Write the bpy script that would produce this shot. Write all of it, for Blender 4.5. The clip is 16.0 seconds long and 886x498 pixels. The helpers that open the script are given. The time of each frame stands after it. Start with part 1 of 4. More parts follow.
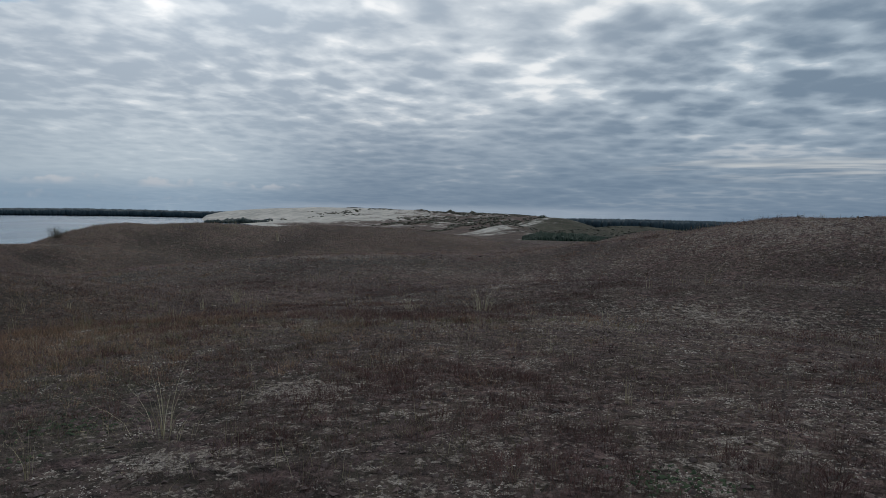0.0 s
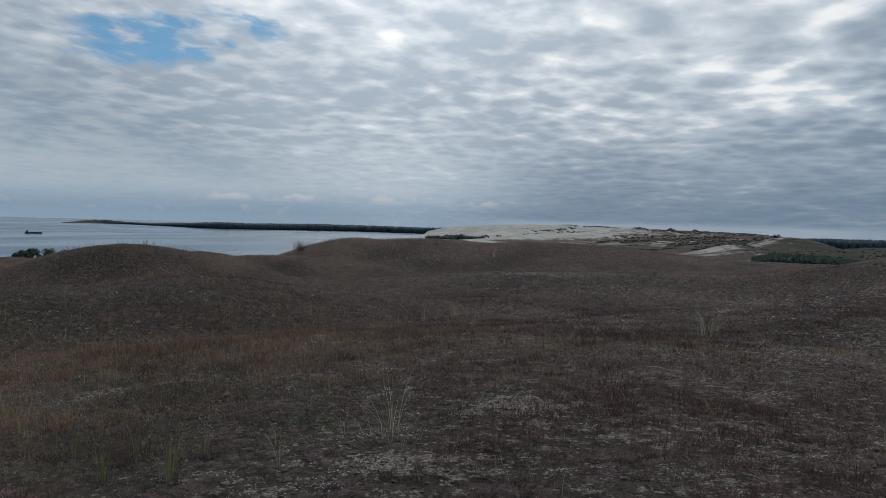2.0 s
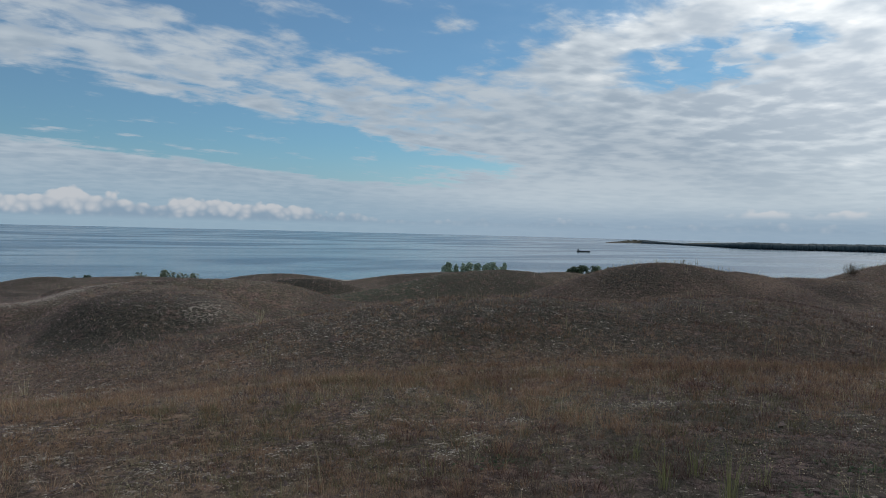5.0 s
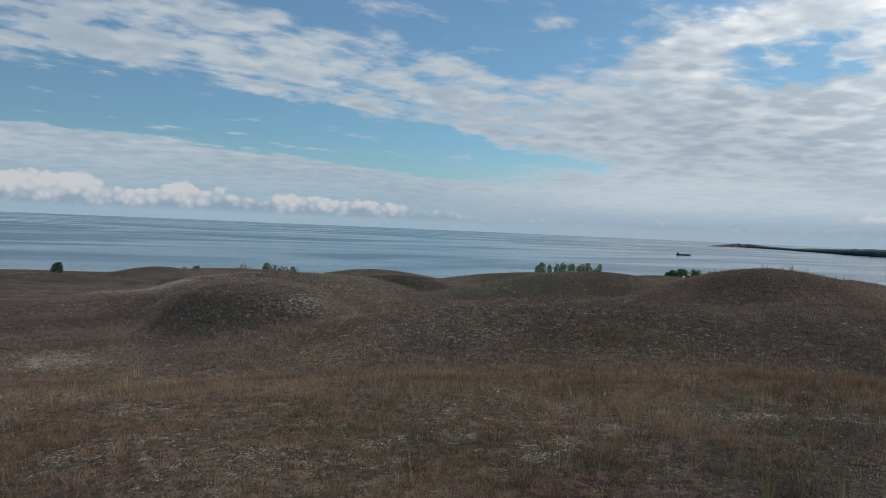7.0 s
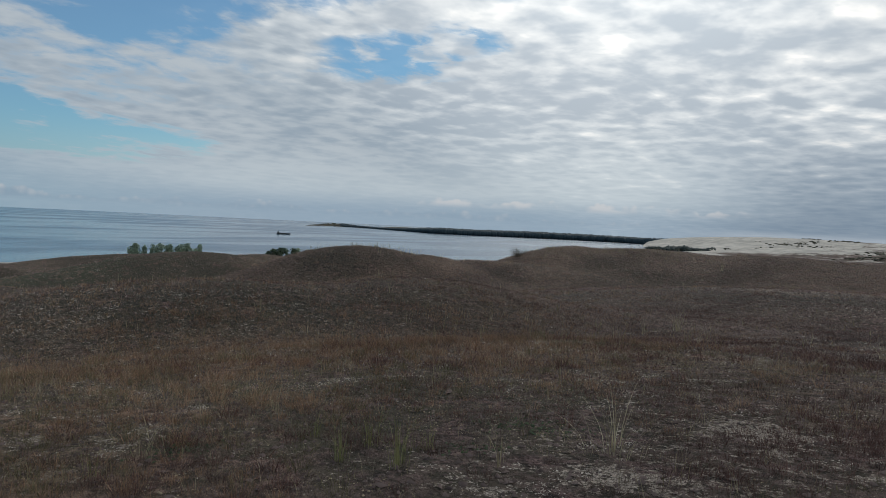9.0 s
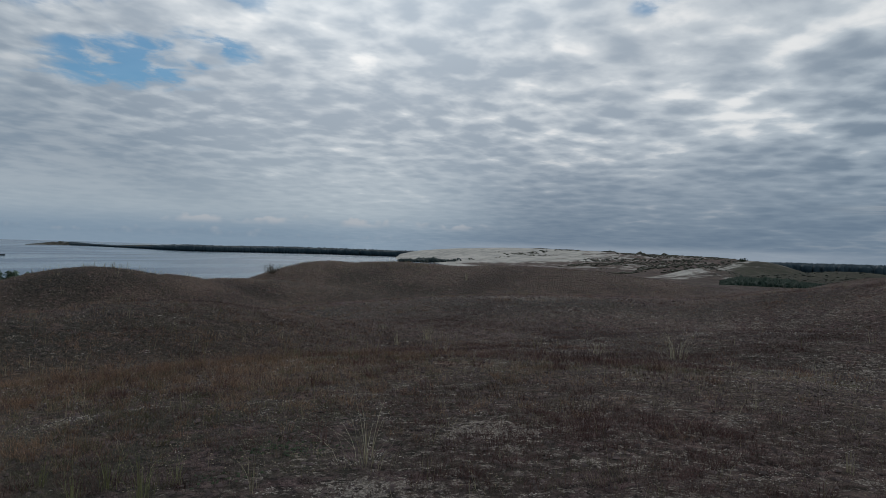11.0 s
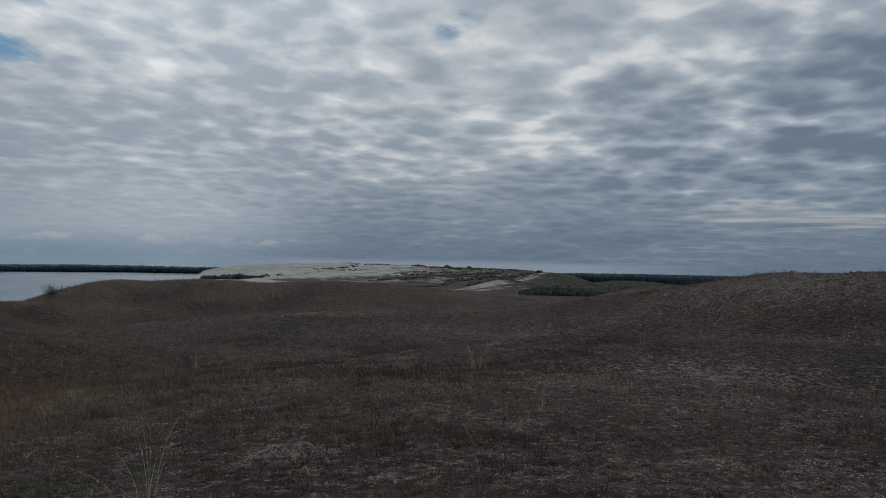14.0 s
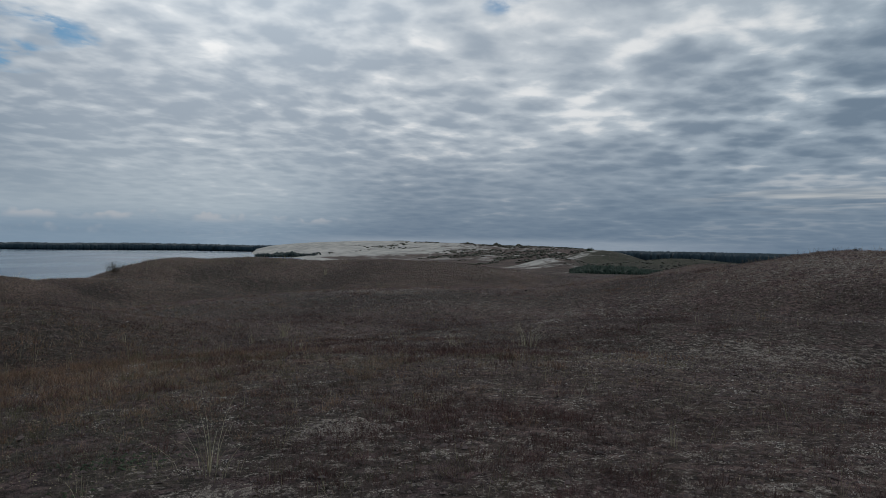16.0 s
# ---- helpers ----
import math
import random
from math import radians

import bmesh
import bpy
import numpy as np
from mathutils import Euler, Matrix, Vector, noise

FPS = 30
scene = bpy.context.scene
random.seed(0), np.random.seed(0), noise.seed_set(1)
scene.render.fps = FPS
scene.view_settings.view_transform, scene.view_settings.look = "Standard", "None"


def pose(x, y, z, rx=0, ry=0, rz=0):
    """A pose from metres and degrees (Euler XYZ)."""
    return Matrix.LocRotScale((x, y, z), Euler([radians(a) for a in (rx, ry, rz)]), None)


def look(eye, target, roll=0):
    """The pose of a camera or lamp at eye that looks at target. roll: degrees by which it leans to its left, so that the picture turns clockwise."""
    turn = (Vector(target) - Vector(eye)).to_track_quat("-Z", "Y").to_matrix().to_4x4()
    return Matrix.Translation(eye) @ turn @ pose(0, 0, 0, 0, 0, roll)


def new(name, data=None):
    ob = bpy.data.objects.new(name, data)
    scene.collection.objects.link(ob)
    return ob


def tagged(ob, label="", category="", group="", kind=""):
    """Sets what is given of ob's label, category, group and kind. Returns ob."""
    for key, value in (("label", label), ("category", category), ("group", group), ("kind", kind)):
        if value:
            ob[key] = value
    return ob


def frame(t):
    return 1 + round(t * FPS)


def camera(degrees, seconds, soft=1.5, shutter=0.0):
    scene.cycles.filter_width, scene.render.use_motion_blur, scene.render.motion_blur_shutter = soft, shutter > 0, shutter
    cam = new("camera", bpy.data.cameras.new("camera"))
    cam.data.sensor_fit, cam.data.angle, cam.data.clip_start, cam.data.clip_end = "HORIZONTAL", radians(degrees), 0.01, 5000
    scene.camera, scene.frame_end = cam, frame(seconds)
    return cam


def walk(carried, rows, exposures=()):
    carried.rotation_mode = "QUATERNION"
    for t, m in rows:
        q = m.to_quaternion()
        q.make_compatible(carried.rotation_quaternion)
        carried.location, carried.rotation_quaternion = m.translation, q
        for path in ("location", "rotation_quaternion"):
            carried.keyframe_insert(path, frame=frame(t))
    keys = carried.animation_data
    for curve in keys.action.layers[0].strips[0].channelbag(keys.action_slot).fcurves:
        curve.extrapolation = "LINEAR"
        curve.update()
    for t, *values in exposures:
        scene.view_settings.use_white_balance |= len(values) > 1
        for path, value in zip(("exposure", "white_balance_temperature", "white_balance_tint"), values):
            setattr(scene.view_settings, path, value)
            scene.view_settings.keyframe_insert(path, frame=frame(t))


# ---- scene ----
cam = camera(63.6, 16.0, 0.75)
EYE = 1.65
# seconds, eye offset in metres, heading to the left of +y, tilt, lean
ROWS = [
    (0, 0.029, 0.023, -0.005, 0.00, -2.95, 1.20),
    (0.5, 0.009, 0.033, -0.001, 6.88, -2.94, 1.24),
    (1, 0.006, 0.046, -0.013, 9.31, -2.47, 0.72),
    (1.5, -0.001, -0.001, -0.001, 12.69, -1.94, 1.17),
    (2, -0.029, 0.006, -0.008, 17.09, -1.99, 1.63),
    (2.5, -0.048, -0.005, -0.012, 21.32, -1.90, 1.51),
    (3, -0.075, -0.020, -0.014, 28.49, -1.30, 1.87),
    (3.5, -0.126, -0.023, -0.016, 37.12, -2.34, 2.50),
    (4, -0.160, -0.043, -0.024, 45.75, -3.47, 2.25),
    (4.5, -0.204, -0.032, -0.033, 52.49, -1.80, 1.65),
    (5, -0.226, -0.068, -0.033, 58.05, -1.51, 1.42),
    (5.2, -0.235, -0.070, -0.033, 61.10, -1.25, 1.50),
    (6.2, -0.255, -0.070, -0.034, 66.50, -1.60, 2.10),
    (7.3, -0.252, -0.065, -0.034, 64.90, -1.90, 2.60),
    (7.5, -0.250, -0.063, -0.034, 64.35, -1.87, 2.59),
    (8, -0.219, -0.043, -0.027, 59.44, -1.73, 2.47),
    (8.5, -0.148, -0.008, -0.031, 48.72, -1.23, 2.25),
    (9, -0.120, 0.017, -0.034, 34.30, -2.03, 2.86),
    (9.5, -0.077, -0.020, -0.017, 25.90, -1.53, 2.99),
    (10, -0.052, -0.018, -0.002, 21.05, -1.09, 2.75),
    (10.2, -0.047, -0.030, 0.003, 19.60, -0.75, 2.60),
    (12.3, 0.003, -0.095, 0.045, 11.55, -0.02, 1.00),
    (12.5, 0.007, -0.097, 0.048, 11.42, 0.11, 1.00),
    (13, 0.090, -0.134, 0.113, 4.57, 4.63, 1.49),
    (13.5, 0.108, -0.100, 0.074, -0.25, 2.32, 0.90),
    (14, 0.099, -0.053, 0.053, -0.17, 1.47, 1.04),
    (14.5, 0.083, -0.015, 0.049, 1.39, 0.46, 0.73),
    (15, 0.090, -0.023, 0.049, 1.91, 0.02, 0.81),
    (15.5, 0.080, -0.018, 0.033, 2.78, -0.36, 0.63),
    (16, 0.073, -0.036, 0.054, 3.75, -0.37, 0.98),
]


def facing(x, y, z, turn, tilt, lean):
    a, p = radians(turn), radians(tilt)
    eye = Vector((x, y, EYE + z))
    return look(eye, eye + Vector((-math.sin(a) * math.cos(p), math.cos(a) * math.cos(p), math.sin(p))), lean)


# stops, kelvin and tint: the view towards the lagoon is exposed longer and warmer
EXPOSURES = [
    (0, -0.09, 6350, 10), (0.6, 0.05, 6350, 10), (1.5, -0.03, 6350, 10), (2.5, -0.12, 6300, 10), (3.5, -0.20, 6250, 10), (4.0, -0.16, 6250, 10), (4.5, 0.13, 6450, 10), (5.2, 0.21, 6550, 10), (7.3, 0.31, 6700, 10), (8, 0.31, 6750, 10),
    (8.7, 0.23, 6750, 10), (9.3, 0.05, 6600, 10), (10.2, -0.15, 6450, 10), (12.3, -0.33, 6350, 10), (13.0, -0.44, 6350, 10), (13.5, -0.61, 6350, 10), (14, -0.50, 6350, 10), (15, -0.39, 6350, 10), (16, -0.31, 6350, 10),
]
walk(cam, [(t, facing(x, y, z, a, p, r)) for t, x, y, z, a, p, r in ROWS], EXPOSURES)


# ---- node helpers ----
class Nodes:
    """Short calls for building a node tree."""

    def __init__(self, tree):
        self.tree = tree
        tree.nodes.clear()

    def put(self, node, value):
        if hasattr(value, "node"):
            self.tree.links.new(value, node)
        else:
            node.default_value = value

    def make(self, kind, **inputs):
        n = self.tree.nodes.new(kind)
        for key, value in inputs.items():
            self.put(n.inputs[key.replace("_", " ")], value)
        return n

    def math(self, op, a, b=0.0, c=None, clamp=False):
        n = self.tree.nodes.new("ShaderNodeMath")
        n.operation, n.use_clamp = op, clamp
        self.put(n.inputs[0], a)
        self.put(n.inputs[1], b)
        if c is not None:
            self.put(n.inputs[2], c)
        return n.outputs[0]

    def step(self, x, lo, hi, a=0.0, b=1.0):
        n = self.tree.nodes.new("ShaderNodeMapRange")
        n.interpolation_type = "SMOOTHSTEP"
        for k, v in zip(range(5), (x, lo, hi, a, b)):
            self.put(n.inputs[k], v)
        return n.outputs[0]

    def mix(self, f, a, b, blend="MIX"):
        n = self.tree.nodes.new("ShaderNodeMix")
        n.data_type, n.blend_type = "RGBA", blend
        self.put(n.inputs[0], f)
        self.put(n.inputs[6], a if hasattr(a, "node") else (*a, 1))
        self.put(n.inputs[7], b if hasattr(b, "node") else (*b, 1))
        return n.outputs[2]

    def noise(self, vec, scale, detail=4.0, rough=0.55, warp=0.0):
        n = self.tree.nodes.new("ShaderNodeTexNoise")
        n.inputs["Scale"].default_value, n.inputs["Detail"].default_value = scale, detail
        n.inputs["Roughness"].default_value, n.inputs["Distortion"].default_value = rough, warp
        self.put(n.inputs["Vector"], vec)
        return n.outputs["Fac"]

    def ramp(self, f, stops):
        n = self.tree.nodes.new("ShaderNodeValToRGB")
        e = n.color_ramp.elements
        for i, (p, c) in enumerate(stops):
            s = e[i] if i < 2 else e.new(p)
            s.position, s.color = p, (*c, 1) if hasattr(c, "__len__") else (c, c, c, 1)
        self.put(n.inputs[0], f)
        return n.outputs[0]

    def vec(self, x, y, z=0.0):
        n = self.tree.nodes.new("ShaderNodeCombineXYZ")
        for i, v in enumerate((x, y, z)):
            self.put(n.inputs[i], v)
        return n.outputs[0]

    def scaled(self, vec, s):
        n = self.tree.nodes.new("ShaderNodeMapping")
        self.put(n.inputs[0], vec)
        n.inputs["Scale"].default_value = s
        return n.outputs[0]

    def bump(self, height, strength, distance, normal=None):
        n = self.tree.nodes.new("ShaderNodeBump")
        n.inputs["Strength"].default_value, n.inputs["Distance"].default_value = strength, distance
        self.put(n.inputs["Height"], height)
        if normal is not None:
            self.put(n.inputs["Normal"], normal)
        return n.outputs[0]


# ---- sky and sun ----
SUN_TURN, SUN_HEIGHT = 20.0, 36.0
world = bpy.data.worlds.new("sky")
scene.world = world
world.use_nodes = True
w = Nodes(world.node_tree)
tc = w.make("ShaderNodeTexCoord").outputs["Generated"]
sep = w.make("ShaderNodeSeparateXYZ", Vector=tc)
dx, dy, dz = sep.outputs
up = w.math("MAXIMUM", dz, 0.0)
deep = w.math("ADD", up, 0.06)
u, v = w.math("DIVIDE", dx, deep), w.math("DIVIDE", dy, deep)
# clear lanes between the cloud streets; across is the place over the lanes
across = w.math("MULTIPLY_ADD", v, 0.30, u)
flat = w.math("ADD", up, 0.115)
ud, vd = w.math("DIVIDE", dx, flat), w.math("DIVIDE", dy, flat)
deck = w.vec(ud, vd)


def billows(vec, scale, soft):
    """Rounded cloud cells: 0 in the middle of a cell, about 1 in the cracks between them."""
    n = w.tree.nodes.new("ShaderNodeTexVoronoi")
    n.voronoi_dimensions, n.feature = "2D", "SMOOTH_F1"
    w.put(n.inputs["Vector"], vec)
    n.inputs["Scale"].default_value, n.inputs["Smoothness"].default_value = scale, soft
    return n.outputs["Distance"]


def stirred(vec, scale, amount):
    """The same place, pushed about by noise."""
    n = w.tree.nodes.new("ShaderNodeTexNoise")
    n.inputs["Scale"].default_value, n.inputs["Detail"].default_value = scale, 3.0
    w.put(n.inputs["Vector"], vec)
    m = w.tree.nodes.new("ShaderNodeVectorMath")
    m.operation = "MULTIPLY_ADD"
    w.put(m.inputs[0], n.outputs["Color"])
    m.inputs[1].default_value = (amount, amount, 0.0)
    w.put(m.inputs[2], vec)
    return m.outputs[0]


# ripples in rows, rounded cells, fine lumps and broad banks of the deck
ribs = stirred(w.vec(w.math("MULTIPLY_ADD", vd, -0.34, ud), w.math("MULTIPLY_ADD", ud, 0.34, vd)), 0.8, 0.32)
ripple = w.noise(w.scaled(ribs, (6.2, 4.9, 1.0)), 1.0, 3.0, 0.52, 0.15)
lumps = billows(stirred(deck, 1.9, 0.46), 2.7, 0.5)
knots = billows(stirred(deck, 4.5, 0.16), 6.5, 0.5)
broad = w.noise(w.scaled(deck, (1.0, 0.75, 1.0)), 0.62, 2.0, 0.5, 0.3)
cells = w.noise(deck, 1.7, 3.0, 0.48, 0.2)
small = w.noise(deck, 5.5, 6.0, 0.58, 0.3)
streets = w.noise(w.scaled(w.vec(across, v), (2.6, 1.2, 1.0)), 1.0, 6.0, 0.58, 0.3)


def gap(lo, hi, soft, end, fade):
    """A clear lane between two streets, which closes at a distance ahead."""
    side = w.math("MULTIPLY", w.step(across, lo - soft, lo + soft), w.step(across, hi + soft, hi - soft))
    return w.math("MULTIPLY", side, w.step(v, end, end - fade))


def hole(cu, cv, wide, deep, swing=0.0):
    """An oval break in the deck."""
    c, t = math.cos(radians(swing)), math.sin(radians(swing))
    a, b = w.math("SUBTRACT", u, cu), w.math("SUBTRACT", v, cv)
    p = w.math("MULTIPLY", w.math("MULTIPLY_ADD", a, c, w.math("MULTIPLY", b, t)), 1.0 / wide)
    q = w.math("MULTIPLY", w.math("MULTIPLY_ADD", b, c, w.math("MULTIPLY", a, -t)), 1.0 / deep)
    frayed = w.step(w.math("MULTIPLY_ADD", small, 0.6, w.math("MULTIPLY", streets, 0.4)), 0.42, 0.60, 0.22, 1.0)
    return w.math("MULTIPLY", w.step(w.math("MULTIPLY_ADD", p, p, w.math("MULTIPLY", q, q)), 1.6, 0.0), frayed)


clear = w.math("MAXIMUM", gap(-6.35, -3.95, 0.42, 5.2, 2.2), gap(-2.80, -0.70, 0.36, 2.45, 0.9))
for spot_at, much in (((-2.25, 2.72, 0.62, 0.42, -25), 1.20), ((-3.0, 2.28, 0.50, 0.16, -38), 0.55), ((-1.78, 2.62, 0.28, 0.34), 0.85), ((-1.27, 2.03, 0.14, 0.36, 10), 0.85), ((-2.2, 3.1, 0.36, 0.18), 0.62), ((0.06, 2.43, 0.10, 0.24, 25), 0.85), ((0.44, 2.09, 0.08, 0.08), 0.40)):
    clear = w.math("MAXIMUM", clear, w.math("MULTIPLY", hole(*spot_at), much))
clear = w.math("MAXIMUM", clear, w.math("MULTIPLY", w.math("MULTIPLY", w.step(across, -1.5, -2.5), w.step(across, -6.8, -6.0)), w.step(v, 4.4, 1.2, 0.0, 0.42)))
ragged = w.math("MULTIPLY_ADD", clear, 2.4, 0.03, clamp=True)
tufts = w.math("MULTIPLY_ADD", w.math("SUBTRACT", 0.40, lumps), 0.35, w.math("MULTIPLY", w.math("SUBTRACT", streets, 0.5), 1.9))
tufts = w.math("ADD", tufts, w.math("MULTIPLY_ADD", w.math("SUBTRACT", ripple, 0.5), 0.8, w.math("MULTIPLY", w.math("SUBTRACT", small, 0.5), 1.2)))
raw = w.math("MULTIPLY_ADD", ragged, tufts, w.math("SUBTRACT", 1.0, w.math("MULTIPLY", clear, 0.95)))
alpha = w.step(raw, 0.20, 0.80, 0.12, 1.0)
bearing = w.math("ARCTAN2", w.math("MULTIPLY", dx, -1.0), dy)
# cloud brightness: thicker is greyer, towards the hidden sun whiter
sun_dir = Vector((-math.sin(radians(SUN_TURN)) * math.cos(radians(SUN_HEIGHT)), math.cos(radians(SUN_TURN)) * math.cos(radians(SUN_HEIGHT)), math.sin(radians(SUN_HEIGHT))))
dot = w.tree.nodes.new("ShaderNodeVectorMath")
dot.operation = "DOT_PRODUCT"
w.put(dot.inputs[0], tc)
dot.inputs[1].default_value = sun_dir
near_sun = w.step(dot.outputs["Value"], 0.66, 0.97)
ribbed = w.step(bearing, -0.16, 0.18, 0.40, 1.0)
celled = w.math("SUBTRACT", 1.25, ribbed)
thin = w.math("MULTIPLY_ADD", w.math("MULTIPLY", w.step(lumps, 0.12, 0.72), celled), 0.36, w.math("MULTIPLY", w.step(knots, 0.0, 0.8), 0.24))
thin = w.math("ADD", thin, w.math("MULTIPLY_ADD", w.math("SUBTRACT", broad, 0.5), 1.0, w.math("MULTIPLY", w.math("SUBTRACT", cells, 0.5), 0.75)))
thin = w.math("ADD", thin, w.math("MULTIPLY_ADD", w.math("MULTIPLY", w.math("SUBTRACT", ripple, 0.5), ribbed), 1.15, w.math("MULTIPLY", w.math("SUBTRACT", small, 0.5), 0.55)))
far_off = w.step(up, 0.17, 0.05)
layers = w.noise(w.vec(w.math("MULTIPLY", bearing, 4.0), w.math("MULTIPLY", dz, 34.0)), 1.0, 5.0, 0.55, 0.5)
thin = w.math("ADD", w.math("MULTIPLY", thin, w.math("MULTIPLY_ADD", far_off, -0.35, 1.0)), w.math("MULTIPLY", far_off, w.math("MULTIPLY_ADD", w.math("SUBTRACT", layers, 0.5), 0.75, 0.09)))
light = w.step(thin, -0.10, 0.50)
glint = w.step(thin, 0.34, 0.64)
grey = w.mix(light, (0.198, 0.264, 0.340), (0.47, 0.55, 0.618))
grey = w.mix(glint, grey, (0.86, 0.88, 0.88))
lit = w.mix(glint, w.mix(light, (0.45, 0.515, 0.585), (0.74, 0.78, 0.81)), (0.97, 0.97, 0.96))
halo = w.step(dot.outputs["Value"], 0.885, 0.985)
lit = w.mix(halo, lit, w.mix(1.0, lit, (1.34, 1.33, 1.31), "MULTIPLY"))
open_side = w.step(across, -0.9, -2.7)
cloud = w.mix(near_sun, grey, lit)
cloud = w.mix(open_side, cloud, w.mix(light, (0.262, 0.332, 0.408), (0.388, 0.448, 0.506)))
# thin light edges where the cloud frays
cloud = w.mix(w.math("MULTIPLY", w.step(raw, 0.85, 0.45), open_side), cloud, (0.38, 0.435, 0.495))
air = w.make("ShaderNodeTexSky")
air.sky_type, air.sun_disc = "NISHITA", False
air.sun_elevation, air.sun_rotation = radians(SUN_HEIGHT), radians(-SUN_TURN)
air.air_density, air.dust_density = 1.0, 0.4
blue = w.mix(1.0, air.outputs[0], (0.0265, 0.0485, 0.0615), "MULTIPLY")
sky = w.mix(alpha, blue, cloud)
# low haze and the blue-grey band above the horizon
bright_side = w.math("MULTIPLY", w.step(bearing, 0.10, 0.38), w.step(bearing, 1.25, 0.80))
haze = w.mix(w.step(dx, -0.35, -0.85), (0.152, 0.215, 0.293), (0.236, 0.342, 0.432))
haze = w.mix(bright_side, haze, (0.245, 0.335, 0.43))
veil = w.math("MULTIPLY", bright_side, w.step(up, 0.012, 0.05))
haze = w.mix(veil, haze, (0.44, 0.515, 0.57))
sky = w.mix(w.step(up, w.math("MULTIPLY_ADD", open_side, -0.07, 0.19), 0.005, 0.0, 0.86), sky, haze)
# a pale rim of clear air right on the horizon over the land
rim = w.math("MULTIPLY", w.math("MULTIPLY", w.step(up, 0.013, 0.003), w.step(bearing, 0.33, 0.15)), w.step(bearing, -0.42, -0.15))
sky = w.mix(w.math("MULTIPLY", rim, 0.55), sky, (0.40, 0.455, 0.52))
# a break under the deck, low over the land
slot = w.math("MULTIPLY", w.step(bearing, -0.20, -0.42), w.math("MULTIPLY", w.step(up, 0.042, 0.058), w.step(up, 0.085, 0.066)))
streak = w.noise(w.vec(w.math("MULTIPLY", bearing, 5.0), w.math("MULTIPLY", dz, 90.0)), 1.0, 4.0, 0.55, 0.3)
sky = w.mix(w.math("MULTIPLY", slot, w.step(streak, 0.42, 0.66, 0.0, 0.8)), sky, (0.62, 0.63, 0.62))
# a bank of low cumulus over the water
place = w.vec(bearing, w.math("MULTIPLY", dz, 1.15))
knobs = billows(stirred(place, 18.0, 0.025), 34.0, 0.35)
buds = billows(stirred(place, 30.0, 0.012), 85.0, 0.3)
puffs = w.noise(place, 14.0, 3.0, 0.5, 0.0)
crest = w.math("MULTIPLY_ADD", w.step(bearing, 1.02, 1.34), 0.014, w.math("MULTIPLY", w.step(bearing, 1.30, 1.58), 0.012))
crest = w.math("MULTIPLY", crest, w.step(puffs, 0.28, 0.62, 0.80, 1.12))
crest = w.math("ADD", crest, w.math("MULTIPLY", w.math("MULTIPLY", w.step(bearing, 0.30, 0.55), w.step(puffs, 0.36, 0.62)), 0.008))
crest = w.math("ADD", w.math("ADD", 0.011, crest), w.math("MULTIPLY_ADD", w.math("SUBTRACT", 0.42, knobs), 0.007, w.math("MULTIPLY", w.math("SUBTRACT", 0.4, buds), 0.006)))
heap = w.math("MULTIPLY", w.step(w.math("SUBTRACT", crest, up), -0.001, 0.004), w.step(up, 0.003, 0.012))
heap = w.math("MULTIPLY", heap, w.step(bearing, 0.18, 0.45))
shade = w.math("ADD", w.math("MULTIPLY", w.math("SUBTRACT", up, 0.005), 36.0), w.math("MULTIPLY_ADD", w.math("SUBTRACT", 0.40, knobs), 0.6, w.math("MULTIPLY", w.math("SUBTRACT", 0.40, buds), 0.6)))
sky = w.mix(w.math("MULTIPLY", heap, w.step(bearing, 1.02, 1.28, 0.35, 0.9)), sky, w.mix(w.step(shade, 0.0, 0.95), (0.205, 0.285, 0.375), (0.46, 0.48, 0.51)))
# a few pale heads low over the far shore
heads = w.math("ADD", 0.035, w.math("MULTIPLY_ADD", w.math("SUBTRACT", 0.42, knobs), 0.012, w.math("MULTIPLY", w.math("SUBTRACT", 0.4, buds), 0.008)))
heads = w.math("MULTIPLY", w.step(w.math("SUBTRACT", heads, up), -0.001, 0.005), w.step(up, 0.022, 0.032))
heads = w.math("MULTIPLY", w.math("MULTIPLY", heads, w.step(puffs, 0.46, 0.58)), w.math("MULTIPLY", w.step(bearing, 0.12, 0.24), w.step(bearing, 0.80, 0.62)))
sky = w.mix(w.math("MULTIPLY", heads, 0.55), sky, (0.56, 0.56, 0.575))
below = w.step(dz, -0.02, -0.10)
sky = w.mix(below, sky, (0.10, 0.10, 0.10))
back = w.make("ShaderNodeBackground", Color=sky, Strength=1.0)
w.tree.links.new(back.outputs[0], w.make("ShaderNodeOutputWorld").inputs[0])

sun = new("sun", bpy.data.lights.new("sun", "SUN"))
sun.data.energy, sun.data.angle, sun.data.color = 0.7, radians(14), (1.0, 0.95, 0.88)
sun.matrix_world = look(sun_dir * 50, (0, 0, 0))

# ---- relief ----
WATER = -28.0
RNG = np.random.default_rng(7)
LATTICE = RNG.random((256, 256))


def value_noise(x, y):
    xi, yi = np.floor(x).astype(int), np.floor(y).astype(int)
    fx, fy = x - xi, y - yi
    fx, fy = fx * fx * (3 - 2 * fx), fy * fy * (3 - 2 * fy)
    g = lambda a, b: LATTICE[a & 255, b & 255]
    return (g(xi, yi) * (1 - fx) + g(xi + 1, yi) * fx) * (1 - fy) + (g(xi, yi + 1) * (1 - fx) + g(xi + 1, yi + 1) * fx) * fy


